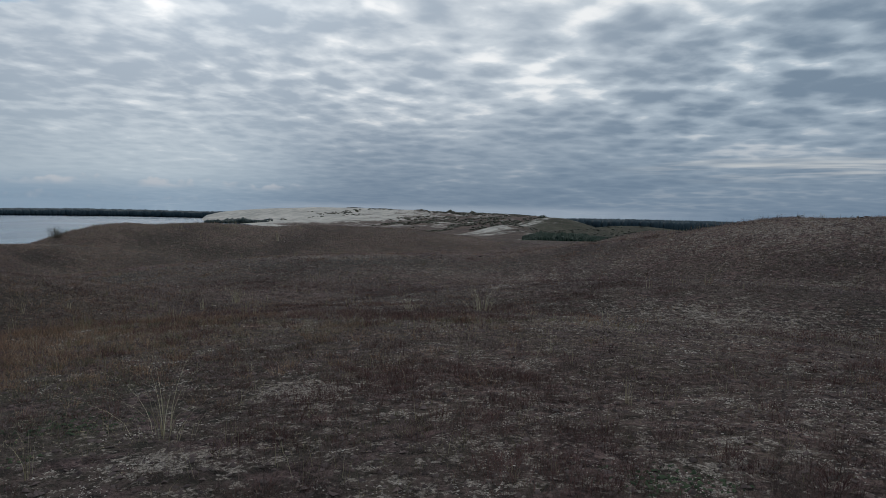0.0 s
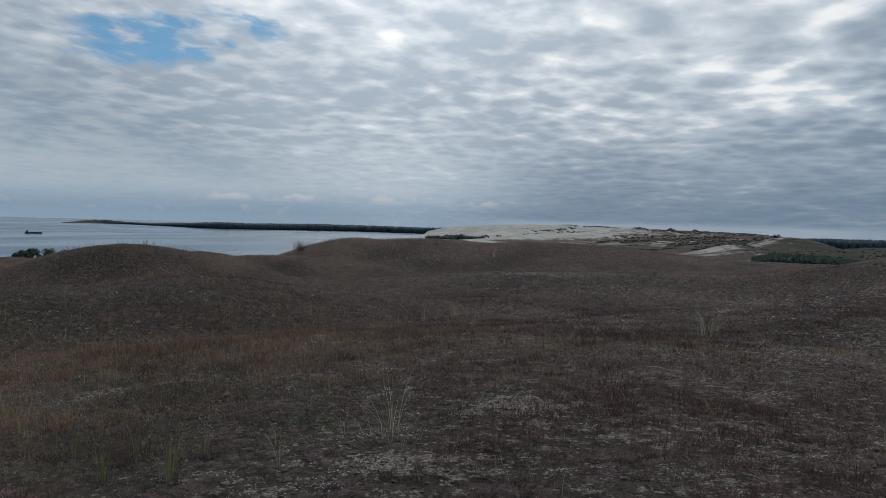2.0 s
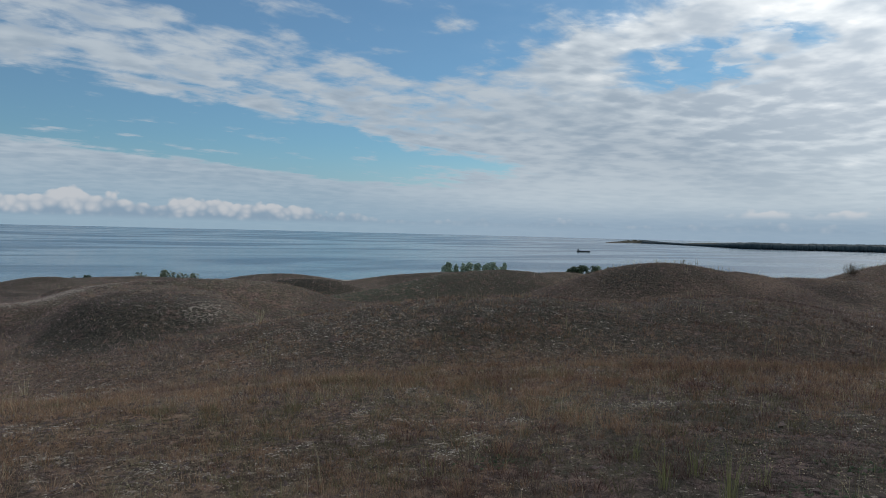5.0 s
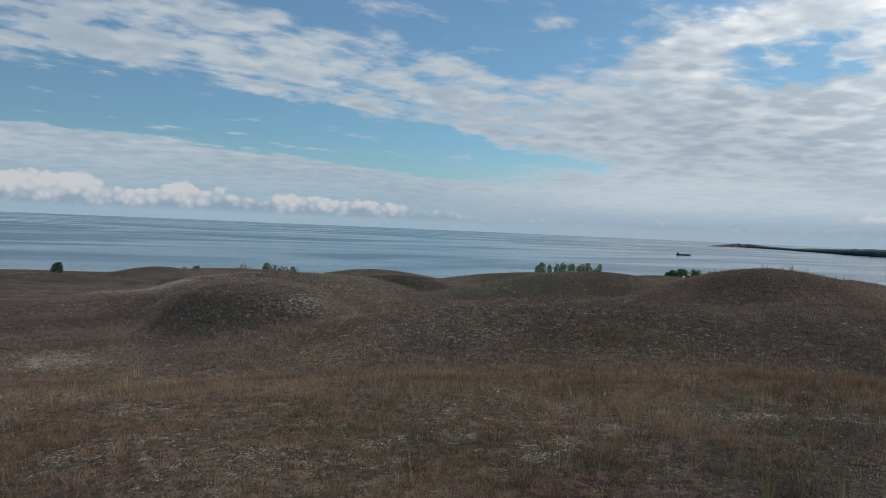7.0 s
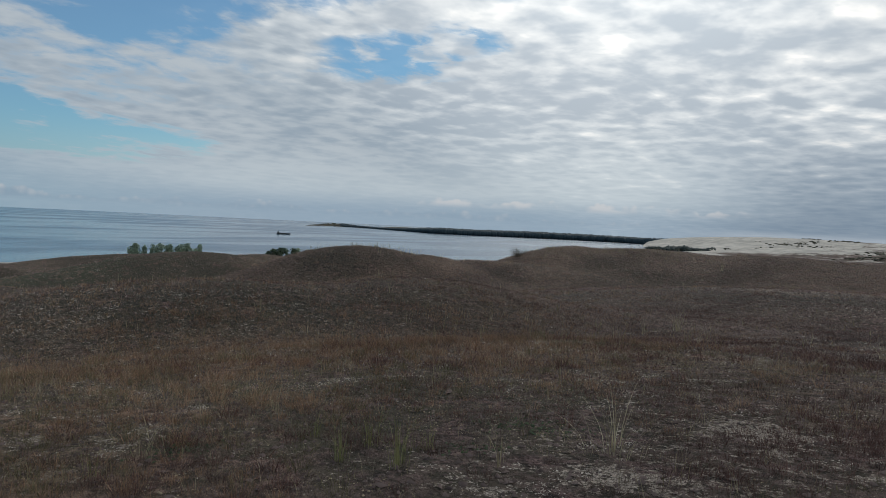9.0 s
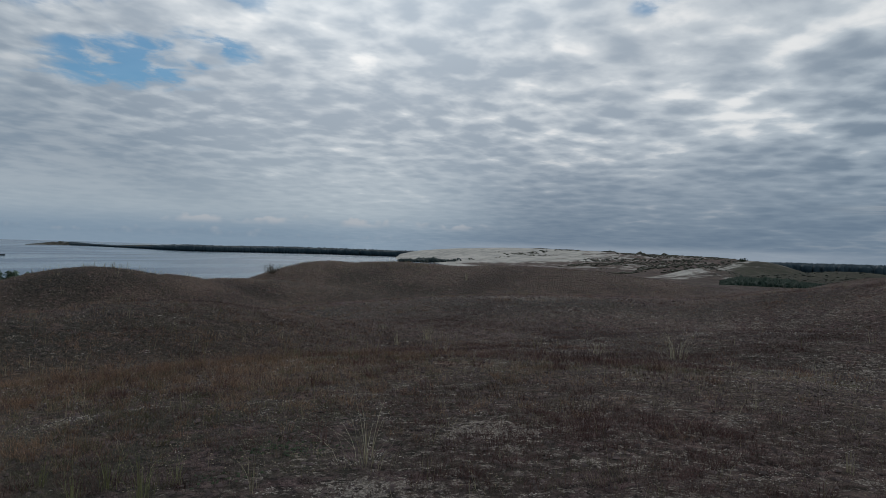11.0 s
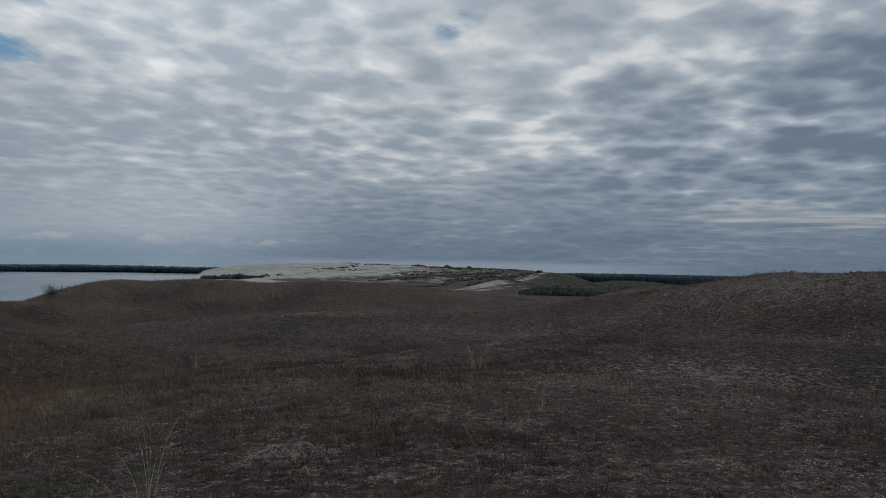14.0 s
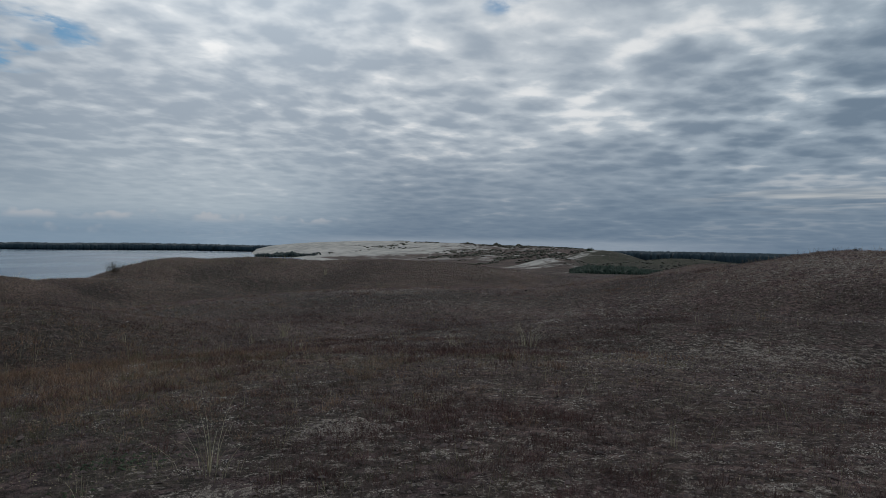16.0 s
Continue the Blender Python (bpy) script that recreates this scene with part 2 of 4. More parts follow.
def fractal(x, y, size, octaves=4):
    """Noise about 0, within half a unit, whose largest forms are size metres wide."""
    out, gain = 0.0, 0.5
    for k in range(octaves):
        out = out + gain * (value_noise(x * 2**k / size + 17.3 * k, y * 2**k / size + 9.1 * k) - 0.5)
        gain *= 0.5
    return out


def smooth(x, lo, hi):
    s = np.clip((x - lo) / (hi - lo), 0, 1)
    return s * s * (3 - 2 * s)


def shore_line(y):
    """x of the lagoon's shore: the spit bends out to a point two kilometres ahead."""
    return -400 + 155 * smooth(y, 150, 360) * smooth(y, 1200, 800) - 310 * smooth(y, 1250, 2030) + 14 * np.sin(y / 130.0) + 6 * np.sin(y / 37.0)


def far_shore(turn):
    """Distance of the bay's far shore, by heading."""
    return 2080 + 60 * np.sin(turn / 3.1) + 480 * smooth(turn, 34, 43) - 150 * smooth(turn, 43.5, 45.5)


def base_level(x, y):
    inland = x - shore_line(y)
    top = -2.0 - 0.028 * np.clip(y - 75, 0, 790) - 0.006 * np.clip(x - 60, 0, 2000)
    z = WATER - 1.0 + (top + 29.0) * np.clip(inland / (390 - 155 * smooth(y, 150, 360) * smooth(y, 1200, 800)), 0, 1) + np.clip(inland, -150, 0) * 0.03
    r, turn = np.hypot(x, y), np.degrees(np.arctan2(-x, y))
    bay = smooth(turn, 18.2, 19.6) * smooth(turn, 45.9, 45.0) * smooth(r - far_shore(turn), -8, 22) * smooth(r - far_shore(turn), 1900 - 1620 * smooth(turn, 37, 41), 1500 - 1400 * smooth(turn, 37, 41))
    flat = WATER + 1.0 + 10 * np.exp(-(((turn - 43.0) / 1.5) ** 2)) * smooth(r - far_shore(turn), 0, 160)
    return z + (np.maximum(flat, z) - z) * bay


# heading to the left of +y, distance, height of the crest, half-width across the sight line, half-width along it
NEAR_DUNES = [
    (-40, 5, 0.05, 20.6, 17),
    (-24, 22, -0.18, 13.0, 9),
    (54, 25, -0.62, 13.2, 7),
    (38, 27, -0.50, 8.5, 8),
    (41.5, 52, -0.19, 10.2, 6),
    (36, 54, -0.77, 6.7, 6),
    (32, 57, -1.14, 13.4, 6),
    (24.5, 65, 0.11, 10.2, 8),
    (20, 66, 0.22, 17.0, 9),
    (12, 66, 0.18, 17.6, 9),
    (4, 68, -0.15, 7.3, 9),
    (-4.5, 70, -1.22, 9.0, 9),
    (-12, 62, -0.62, 6.0, 9),
    (-18, 50, 0.74, 8.0, 9),
    (-26, 37, 1.77, 7.4, 9),
    (-35, 36, 1.93, 20.0, 10),
    (14, 38, -0.98, 20.0, 15),
    (-4, 36, -0.95, 14.0, 13),
]
LAGOON_DUNES = [
    (68, 42, -2.88, 55.5, 7),
    (69, 100, -6.40, 15.5, 7),
    (87, 140, -7.98, 11.1, 10),
    (81.5, 150, -8.81, 31.6, 10),
    (71, 135, -7.19, 18.0, 10),
    (58.5, 125, -5.74, 22.6, 10),
    (94, 130, -8.60, 14.0, 12),
    (54, 75, -2.39, 15.4, 6),
    (49, 85, -2.99, 11.9, 6),
    (104, 90, -6.00, 13.9, 9),
]
# dunes with a steep edge all round; last, degrees by which the long axis swings away from the viewer
CRISP_DUNES = [
    (80.3, 36, -1.62, 4.4, 6.0, 22),
    (77.5, 47, -2.15, 9.0, 7.0, 10),
    (84, 56, -2.95, 4.5, 4, 0),
    (88.5, 45, -2.90, 4.5, 3.5, 0),
    (83, 85, -5.46, 6.7, 6, 0),
    (69.6, 100, -5.50, 7.5, 6, 0),
    (71.8, 135, -7.15, 8.0, 7, 0),
]
FAR_DUNES = [
    (1, 1000, -13.00, 130.0, 120),
    (-4, 900, -9.50, 60.0, 110),
    (-5.2, 450, -5.10, 24.0, 34),
    (-8.7, 600, -0.60, 42.0, 60),
    (-15, 500, -5.30, 60.0, 50),
    (21.5, 1660, -27.30, 45.0, 10),
]


# the white dune's ridge: heading, distance and height of its crest
WHITE_DUNE = [(-11.5, 1300, -60), (-10, 1330, -8), (-7.9, 1370, -3.2), (-5.2, 1480, -0.4), (-0.7, 1580, 1.8), (2, 1610, 4.1), (3.9, 1640, 5.6), (7.5, 1680, 7.5), (10.1, 1710, 7.1), (13.6, 1760, 2.3), (15.3, 1810, -1.7), (16.9, 1850, -7.0), (18.2, 1855, -16.0), (18.9, 1855, -23.0), (19.4, 1855, -40)]


def white_dune(x, y, z):
    """z raised to a long ridge, steep at its lagoon end."""
    r, turn = np.hypot(x, y), np.degrees(np.arctan2(-x, y))
    mid, crest = 0.0, 0.0
    for off in (-0.7, 0.0, 0.7):
        mid = mid + np.interp(turn + off, [k[0] for k in WHITE_DUNE], [k[1] for k in WHITE_DUNE], -9e3, -9e3) / 3
        crest = crest + np.interp(turn + off * 0.4, [k[0] for k in WHITE_DUNE], [k[2] for k in WHITE_DUNE], -60, -60) / 3
    return z + np.clip(crest - z, 0, None) * np.exp(-((r - mid) / (250 - 90 * smooth(turn, 13, 18))) ** 2)


# hollows between the dunes: heading, distance, depth, half-widths
HOLLOWS = [(-8.5, 262, 1.5, 45, 45), (92.0, 47, 0.5, 10, 9), (88, 24, 0.6, 9, 7)]


def lifted(x, y, z, dunes, blend, level, power=1.0):
    """z raised to the crests of the dunes; level gives the height of the land that they stand on."""
    total = np.ones_like(x)
    for turn, far, crest, wide, deep, *swing in dunes:
        a = radians(turn)
        cx, cy = -math.sin(a) * far, math.cos(a) * far
        along = (x - cx) * -math.sin(a) + (y - cy) * math.cos(a)
        side = (x - cx) * math.cos(a) + (y - cy) * math.sin(a)
        if swing:
            c, t = math.cos(radians(swing[0])), math.sin(radians(swing[0]))
            side, along = side * c + along * t, along * c - side * t
        rise = crest - level(np.array([cx]), np.array([cy]))[0]
        total = total + np.exp(np.clip(rise * np.exp(-(((side / wide) ** 2 + (along / deep) ** 2) ** power)) / blend, 0, 600)) - 1
    return z + blend * np.log(total)


def dune_level(x, y):
    z = base_level(x, y)
    for turn, far, depth, wide, deep in HOLLOWS:
        a = radians(turn)
        along = x * -math.sin(a) + y * math.cos(a) - far
        side = x * math.cos(a) + y * math.sin(a)
        z = z - depth * np.exp(-((side / wide) ** 2) - (along / deep) ** 2)
    return lifted(x, y, z, NEAR_DUNES + LAGOON_DUNES, 0.12, base_level)


def relief(x, y, fine=True):
    x, y = np.asarray(x, float), np.asarray(y, float)
    z = dune_level(x, y)
    z = lifted(x, y, z, CRISP_DUNES, 0.12, dune_level, 2.4)
    z = white_dune(x, y, lifted(x, y, z, FAR_DUNES, 1.0, base_level))
    r = np.hypot(x, y)
    if fine:
        dry = smooth(z, WATER - 0.5, WATER + 1.5)
        z = z + dry * fractal(x, y, 9.0) * 0.30 * smooth(r, 2, 12)
        white = smooth(np.degrees(np.arctan2(-x, y)), 3, 8) * smooth(r, 1300, 1500)
        z = z + dry * fractal(x + 40, y, 60.0) * 3.0 * smooth(r, 150, 500) * (1 - 0.75 * white)
        z = z + fractal(x, y + 70, 1.1, 3) * 0.10 * smooth(r, 160, 60)
    return z


def ground_z(x, y):
    return float(relief(np.array([x]), np.array([y]))[0])


def at_turn(turn, far):
    a = radians(turn)
    return -math.sin(a) * far, math.cos(a) * far
# ---- relief end ----


# ---- materials ----
def material(name):
    m = bpy.data.materials.new(name)
    m.use_nodes = True
    return m, Nodes(m.node_tree)


def finish(n, color, rough=0.9, normal=None, spec=0.2, metal=0.0):
    b = n.make("ShaderNodeBsdfPrincipled", Base_Color=color if hasattr(color, "node") else (*color, 1), Roughness=rough, Metallic=metal)
    b.inputs["Specular IOR Level"].default_value = spec
    if normal is not None:
        n.put(b.inputs["Normal"], normal)
    n.tree.links.new(b.outputs[0], n.make("ShaderNodeOutputMaterial").inputs[0])


def attribute(n, name):
    a = n.tree.nodes.new("ShaderNodeAttribute")
    a.attribute_name = name
    return a.outputs["Fac"]


def ground_material():
    m, n = material("dune_ground")
    p = n.make("ShaderNodeTexCoord").outputs["Object"]
    n1, n2, n3, n4 = n.noise(p, 0.22, 4), n.noise(p, 1.6, 5, 0.6), n.noise(p, 8.0, 5, 0.62, 0.4), n.noise(p, 42.0, 4, 0.65)
    fine = n.math("MULTIPLY_ADD", n3, 0.7, n.math("MULTIPLY", n4, 0.3))
    brown = n.mix(n.step(fine, 0.40, 0.62), (0.040, 0.029, 0.028), (0.200, 0.136, 0.124))
    brown = n.mix(n.step(n2, 0.35, 0.68, 0.0, 0.5), brown, (0.085, 0.070, 0.050))
    brown = n.mix(n.step(n1, 0.36, 0.62), n.mix(1.0, brown, (0.74, 0.73, 0.74), "MULTIPLY"), n.mix(1.0, brown, (1.22, 1.22, 1.22), "MULTIPLY"))
    red = n.mix(n.step(fine, 0.40, 0.62), (0.078, 0.052, 0.039), (0.29, 0.192, 0.133))
    veg = n.mix(n.math("MULTIPLY", attribute(n, "red"), n.step(n1, 0.25, 0.60)), brown, red)
    green = n.mix(n4, (0.034, 0.038, 0.025), (0.078, 0.082, 0.056))
    veg = n.mix(n.math("MULTIPLY", attribute(n, "green"), n.step(n2, 0.32, 0.54)), veg, green)
    heath = n.mix(n.step(fine, 0.4, 0.65), (0.028, 0.026, 0.021), (0.080, 0.071, 0.056))
    veg = n.mix(n.math("MULTIPLY", attribute(n, "heath"), n.step(n2, 0.25, 0.50)), veg, heath)
    pale = n.mix(n.step(n4, 0.35, 0.65), (0.11, 0.090, 0.074), (0.44, 0.375, 0.315))
    fleck = n.math("MULTIPLY_ADD", n.noise(p, 7.5, 4, 0.62, 0.5), 0.60, n.math("MULTIPLY", n.noise(p, 22.0, 3, 0.6), 0.40))
    fleck = n.math("MULTIPLY_ADD", n.math("SUBTRACT", n2, 0.5), 0.28, fleck)
    crust = n.math("MULTIPLY_ADD", attribute(n, "lichen"), 0.20, fleck)
    veg = n.mix(n.step(crust, 0.665, 0.735), veg, pale)
    # bare sand with tussocks breaking it up
    q = n.noise(p, 0.035, 6, 0.6, 0.3)
    sandy = n.mix(n.noise(p, 0.012, 5, 0.6), (0.34, 0.315, 0.275), (0.52, 0.485, 0.43))
    bare = n.math("ADD", attribute(n, "sand"), n.math("MULTIPLY", n.math("SUBTRACT", q, 0.5), 1.6))
    bare = n.math("ADD", bare, n.math("MULTIPLY", n.math("SUBTRACT", n.noise(p, 0.14, 5, 0.65, 0.4), 0.5), 1.3))
    bare = n.math("ADD", bare, n.math("MULTIPLY", n.math("SUBTRACT", n2, 0.5), 0.5))
    color = n.mix(n.step(bare, 0.36, 0.76), veg, sandy)
    h = n.math("MULTIPLY_ADD", n3, 1.0, n.math("MULTIPLY", n4, 0.35))
    lumpy = n.bump(n.noise(p, 3.2, 3, 0.55), 1.0, 0.16)
    wide = n.noise(p, 0.045, 5, 0.6, 0.4)
    color = n.mix(1.0, color, n.mix(n.step(wide, 0.34, 0.66), (0.98, 0.97, 0.97), (1.42, 1.40, 1.39)), "MULTIPLY")
    finish(n, color, 0.95, n.bump(h, 1.0, 0.10, lumpy), 0.08)
    return m


def leaf_material(name, dark, pale, rough=0.7):
    m, n = material(name)
    r = n.make("ShaderNodeNewGeometry").outputs["Random Per Island"]
    p = n.make("ShaderNodeTexCoord").outputs["Object"]
    f = n.math("MULTIPLY_ADD", r, 0.75, n.math("MULTIPLY", n.noise(p, 0.9, 3), 0.25))
    finish(n, n.mix(f, dark, pale), rough, None, 0.15)
    return m


def grass_material(name, stops):
    m, n = material(name)
    r = n.make("ShaderNodeNewGeometry").outputs["Random Per Island"]
    p = n.make("ShaderNodeTexCoord").outputs["Object"]
    f = n.math("ADD", n.math("MULTIPLY", r, 0.6), n.math("MULTIPLY", n.step(n.noise(p, 0.35, 4), 0.3, 0.7), 0.4))
    finish(n, n.ramp(f, stops), 0.75, None, 0.15)
    return m


def water_material():
    m, n = material("lagoon_water")
    p = n.make("ShaderNodeTexCoord").outputs["Object"]
    lanes = n.noise(n.scaled(p, (1.0, 0.35, 1.0)), 0.006, 4, 0.55, 0.8)
    ripple = n.noise(n.scaled(p, (1.0, 1.0, 1.0)), 0.55, 3, 0.6)
    calm = n.step(lanes, 0.42, 0.60)
    b = n.make("ShaderNodeBsdfPrincipled", Roughness=n.math("MULTIPLY_ADD", calm, -0.11, 0.25))
    # calm lanes also get a paler base colour, standing for brighter reflected sky
    n.put(b.inputs["Base Color"], n.mix(calm, (0.022, 0.084, 0.158), (0.054, 0.128, 0.190)))
    b.inputs["IOR"].default_value = 1.33
    n.put(b.inputs["Normal"], n.bump(ripple, 0.25, 0.5))
    n.tree.links.new(b.outputs[0], n.make("ShaderNodeOutputMaterial").inputs[0])
    return m


GROUND, LAGOON = ground_material(), water_material()
DRY = grass_material("dry_grass", [(0.0, (0.041, 0.031, 0.029)), (0.45, (0.132, 0.088, 0.076)), (0.75, (0.218, 0.154, 0.127)), (1.0, (0.38, 0.30, 0.235))])
RUST = grass_material("rust_grass", [(0.0, (0.092, 0.053, 0.035)), (0.4, (0.275, 0.160, 0.100)), (0.75, (0.43, 0.265, 0.165)), (1.0, (0.60, 0.48, 0.33))])
STRAW = grass_material("straw_grass", [(0.0, (0.14, 0.115, 0.065)), (0.5, (0.32, 0.265, 0.16)), (1.0, (0.58, 0.50, 0.34))])
# mauve dry grass for 20 m and beyond, its colour lightened for haze
HAZED_MAUVE = grass_material("hazed_mauve_grass", [(0.0, (0.118, 0.082, 0.080)), (0.45, (0.29, 0.203, 0.190)), (0.75, (0.44, 0.325, 0.292)), (1.0, (0.54, 0.44, 0.365))])
MAROON = grass_material("maroon_grass", [(0.0, (0.042, 0.023, 0.021)), (0.5, (0.135, 0.067, 0.058)), (1.0, (0.26, 0.148, 0.118))])
STALK = grass_material("bleached_stalks", [(0.0, (0.26, 0.21, 0.12)), (0.5, (0.48, 0.41, 0.27)), (1.0, (0.70, 0.62, 0.45))])
REED = grass_material("yellow_green_grass", [(0.0, (0.10, 0.105, 0.042)), (0.5, (0.22, 0.215, 0.095)), (1.0, (0.40, 0.37, 0.19))])
MOSSY = grass_material("green_grass", [(0.0, (0.062, 0.056, 0.030)), (0.5, (0.16, 0.140, 0.072)), (1.0, (0.30, 0.26, 0.145))])
POPLAR = leaf_material("poplar_leaves", (0.13, 0.18, 0.12), (0.38, 0.45, 0.31))
WILLOW = leaf_material("willow_leaves", (0.11, 0.135, 0.095), (0.27, 0.30, 0.22))
PINE = leaf_material("pine_needles", (0.030, 0.048, 0.028), (0.095, 0.125, 0.070))
YOUNG = leaf_material("young_pine", (0.021, 0.037, 0.026), (0.036, 0.056, 0.038))
# distance haze is mixed into this leaf colour, bluer and paler than pine
HAZED_WOOD = leaf_material("hazed_far_forest", (0.032, 0.052, 0.064), (0.046, 0.070, 0.082))
HILL = leaf_material("hill_scrub", (0.072, 0.074, 0.057), (0.118, 0.114, 0.090))
# bushy trees whose leaf colour is lightened to carry the haze of distance
HAZED_DUNE_WOOD = leaf_material("hazed_dune_wood", (0.022, 0.034, 0.034), (0.070, 0.088, 0.080))
SCRUB = leaf_material("dune_scrub", (0.065, 0.063, 0.044), (0.17, 0.155, 0.115))
LICHEN = leaf_material("lichen", (0.19, 0.162, 0.135), (0.56, 0.49, 0.42), 0.95)
STRAW_CRUMB = leaf_material("grass_litter", (0.10, 0.075, 0.048), (0.42, 0.34, 0.23), 0.95)
MOSS = leaf_material("moss", (0.026, 0.040, 0.022), (0.085, 0.110, 0.060), 0.95)
HEATH = leaf_material("heath", (0.052, 0.040, 0.038), (0.172, 0.126, 0.113), 0.95)


def bark_material():
    m, n = material("bark")
    p = n.make("ShaderNodeTexCoord").outputs["Object"]
    s = n.noise(n.scaled(p, (6, 6, 1)), 2.0, 5)
    finish(n, n.mix(s, (0.05, 0.04, 0.03), (0.16, 0.13, 0.10)), 0.9, n.bump(s, 0.6, 0.03))
    return m


BARK = bark_material()


def paint(name, color, rough=0.5, metal=0.0):
    m, n = material(name)
    p = n.make("ShaderNodeTexCoord").outputs["Object"]
    d = n.noise(p, 1.7, 5, 0.6)
    finish(n, n.mix(d, tuple(c * 0.7 for c in color), color), rough, None, 0.4, metal)
    return m


# ---- meshes ----
def raw_mesh(name, verts, faces, mat, smooth_faces=False):
    me = bpy.data.meshes.new(name)
    me.vertices.add(len(verts))
    me.vertices.foreach_set("co", np.asarray(verts, np.float32).ravel())
    k = faces.shape[1]
    me.loops.add(faces.size)
    me.loops.foreach_set("vertex_index", faces.astype(np.int32).ravel())
    me.polygons.add(len(faces))
    me.polygons.foreach_set("loop_start", np.arange(0, faces.size, k, dtype=np.int32))
    if smooth_faces:
        me.polygons.foreach_set("use_smooth", np.ones(len(faces), bool))
    me.materials.append(mat)
    me.update(calc_edges=True)
    return me


def part(name, bm, mat, parent, label=""):
    me = bpy.data.meshes.new(name)
    bm.to_mesh(me)
    bm.free()
    me.materials.append(mat)
    ob = new(name, me)
    ob.parent = parent
    return tagged(ob, label)


def polar(turn, far):
    a = np.radians(turn)
    return -np.sin(a) * far, np.cos(a) * far


# ---- ground ----
def spot(x, y, turn, far, wide, deep):
    a = radians(turn)
    cx, cy = -math.sin(a) * far, math.cos(a) * far
    along = (x - cx) * -math.sin(a) + (y - cy) * math.cos(a)
    side = (x - cx) * math.cos(a) + (y - cy) * math.sin(a)
    return np.exp(-((side / wide) ** 2) - (along / deep) ** 2)


def sand_cover(x, y, z):
    r, turn = np.hypot(x, y), np.degrees(np.arctan2(-x, y))
    dune = smooth(r, 1260, 1430) * smooth(r, 2300, 2150) * smooth(turn, -11, -7) * smooth(turn, 21, 19)
    dune = dune * (0.42 + 0.62 * smooth(turn, -2, 9))
    front = 0.44 * smooth(r, 820, 950) * smooth(r, 1400, 1250) * smooth(turn, -9, -4) * smooth(turn, 14, 8)
    patch = 0.80 * spot(x, y, -4.3, 428, 27, 34) + 0.5 * spot(x, y, -10.5, 620, 14, 40) + 0.46 * spot(x, y, -6.2, 585, 36, 60)
    beach = smooth(z, WATER + 2.6, WATER + 0.8) * 1.1 * smooth(r, 1700, 1500)
    cape = 0.06 * smooth(turn, 41.5, 42.8) * smooth(turn, 46, 45) * smooth(r, 2000, 2200)
    return np.maximum.reduce([dune, front, patch, beach, cape])


def side_of(x, y):
    """Heading of a place, with the borders between plant covers made uneven."""
    r = np.hypot(x, y)
    return np.degrees(np.arctan2(-x - 1.5, y + 3.0)) + 70 * fractal(x - 50, y, 7.0, 3) * smooth(r, 60, 15)


def lichen_cover(x, y):
    """How much of the crust is pale lichen, from 0 to 1, in patches."""
    r, turn = np.hypot(x, y), side_of(x, y)
    c = 0.31 + 0.07 * smooth(r, 24, 34) + 0.27 * smooth(r, 40, 8) * smooth(turn, 28, -8) + 0.20 * smooth(r, 9, 4.5) * smooth(turn, 34, 8)
    c = c + 0.55 * spot(x, y, 76.4, 31.5, 1.6, 1.8) + 0.9 * spot(x, y, 94.5, 26.5, 1.6, 2.0) + 0.9 * spot(x, y, 88.5, 44.5, 4, 1.5) + 0.55 * spot(x, y, -27, 33, 6, 3)
    c = c + 0.40 * spot(x, y, 91, 7.7, 1.3, 1.0) + 0.8 * spot(x, y, 103, 14, 5, 3) + 0.10 * spot(x, y, 38, 29, 9, 6) + 0.45 * spot(x, y, 79, 45, 6, 3) + 0.7 * spot(x, y, 69.6, 100.5, 7, 1.2) + 0.22 * smooth(turn, 20, 45) * smooth(turn, 78, 56) * smooth(r, 14, 6) + 0.35 * spot(x, y, 14, 38, 12, 5) + 0.25 * spot(x, y, 7.3, 37.5, 5, 2.2) + 0.3 * spot(x, y, -8, 30, 5, 2) + 0.45 * spot(x, y, -22, 17, 3, 2) + 0.5 * spot(x, y, -29, 25, 3.5, 2)
    c = c + 0.8 * spot(x, y, 10.5, 6.9, 0.55, 0.35) + 0.9 * spot(x, y, 19.4, 5.1, 0.35, 0.22) + 0.2 * spot(x, y, 58, 20, 8, 4)
    return np.clip(c, 0, 1.6) * smooth(r, 190, 90)


def clump(x, y):
    """Above 0 where tufts stand together, below 0 in the gaps between them."""
    return fractal(x + 77, y + 13, 0.55, 3)


def lichen_flecks(x, y):
    """Share of crumbs that lie at a place: small patches where the crust is rich."""
    n = 0.60 * fractal(x, y, 0.13, 2) + 0.55 * fractal(x + 5, y + 8, 0.36, 2) - 0.75 * clump(x, y) * smooth(np.hypot(x, y), 40, 20)
    c = lichen_cover(x, y)
    return smooth(n, 0.24 - 0.22 * c, 0.36 - 0.22 * c) * (1 - 0.8 * heath_cover(x, y))


def slope_flecks(x, y):
    """Share of the coarser flecks on the slopes: short rows and clusters with dark ground between."""
    n = 0.7 * fractal(x + 3, y, 0.55, 2) + 0.8 * fractal(x + 21, y, 6.0, 3)
    low = 0.11 - 0.10 * lichen_cover(x, y) - 0.07 * heath_cover(x, y)
    return smooth(n, low, low + 0.11)


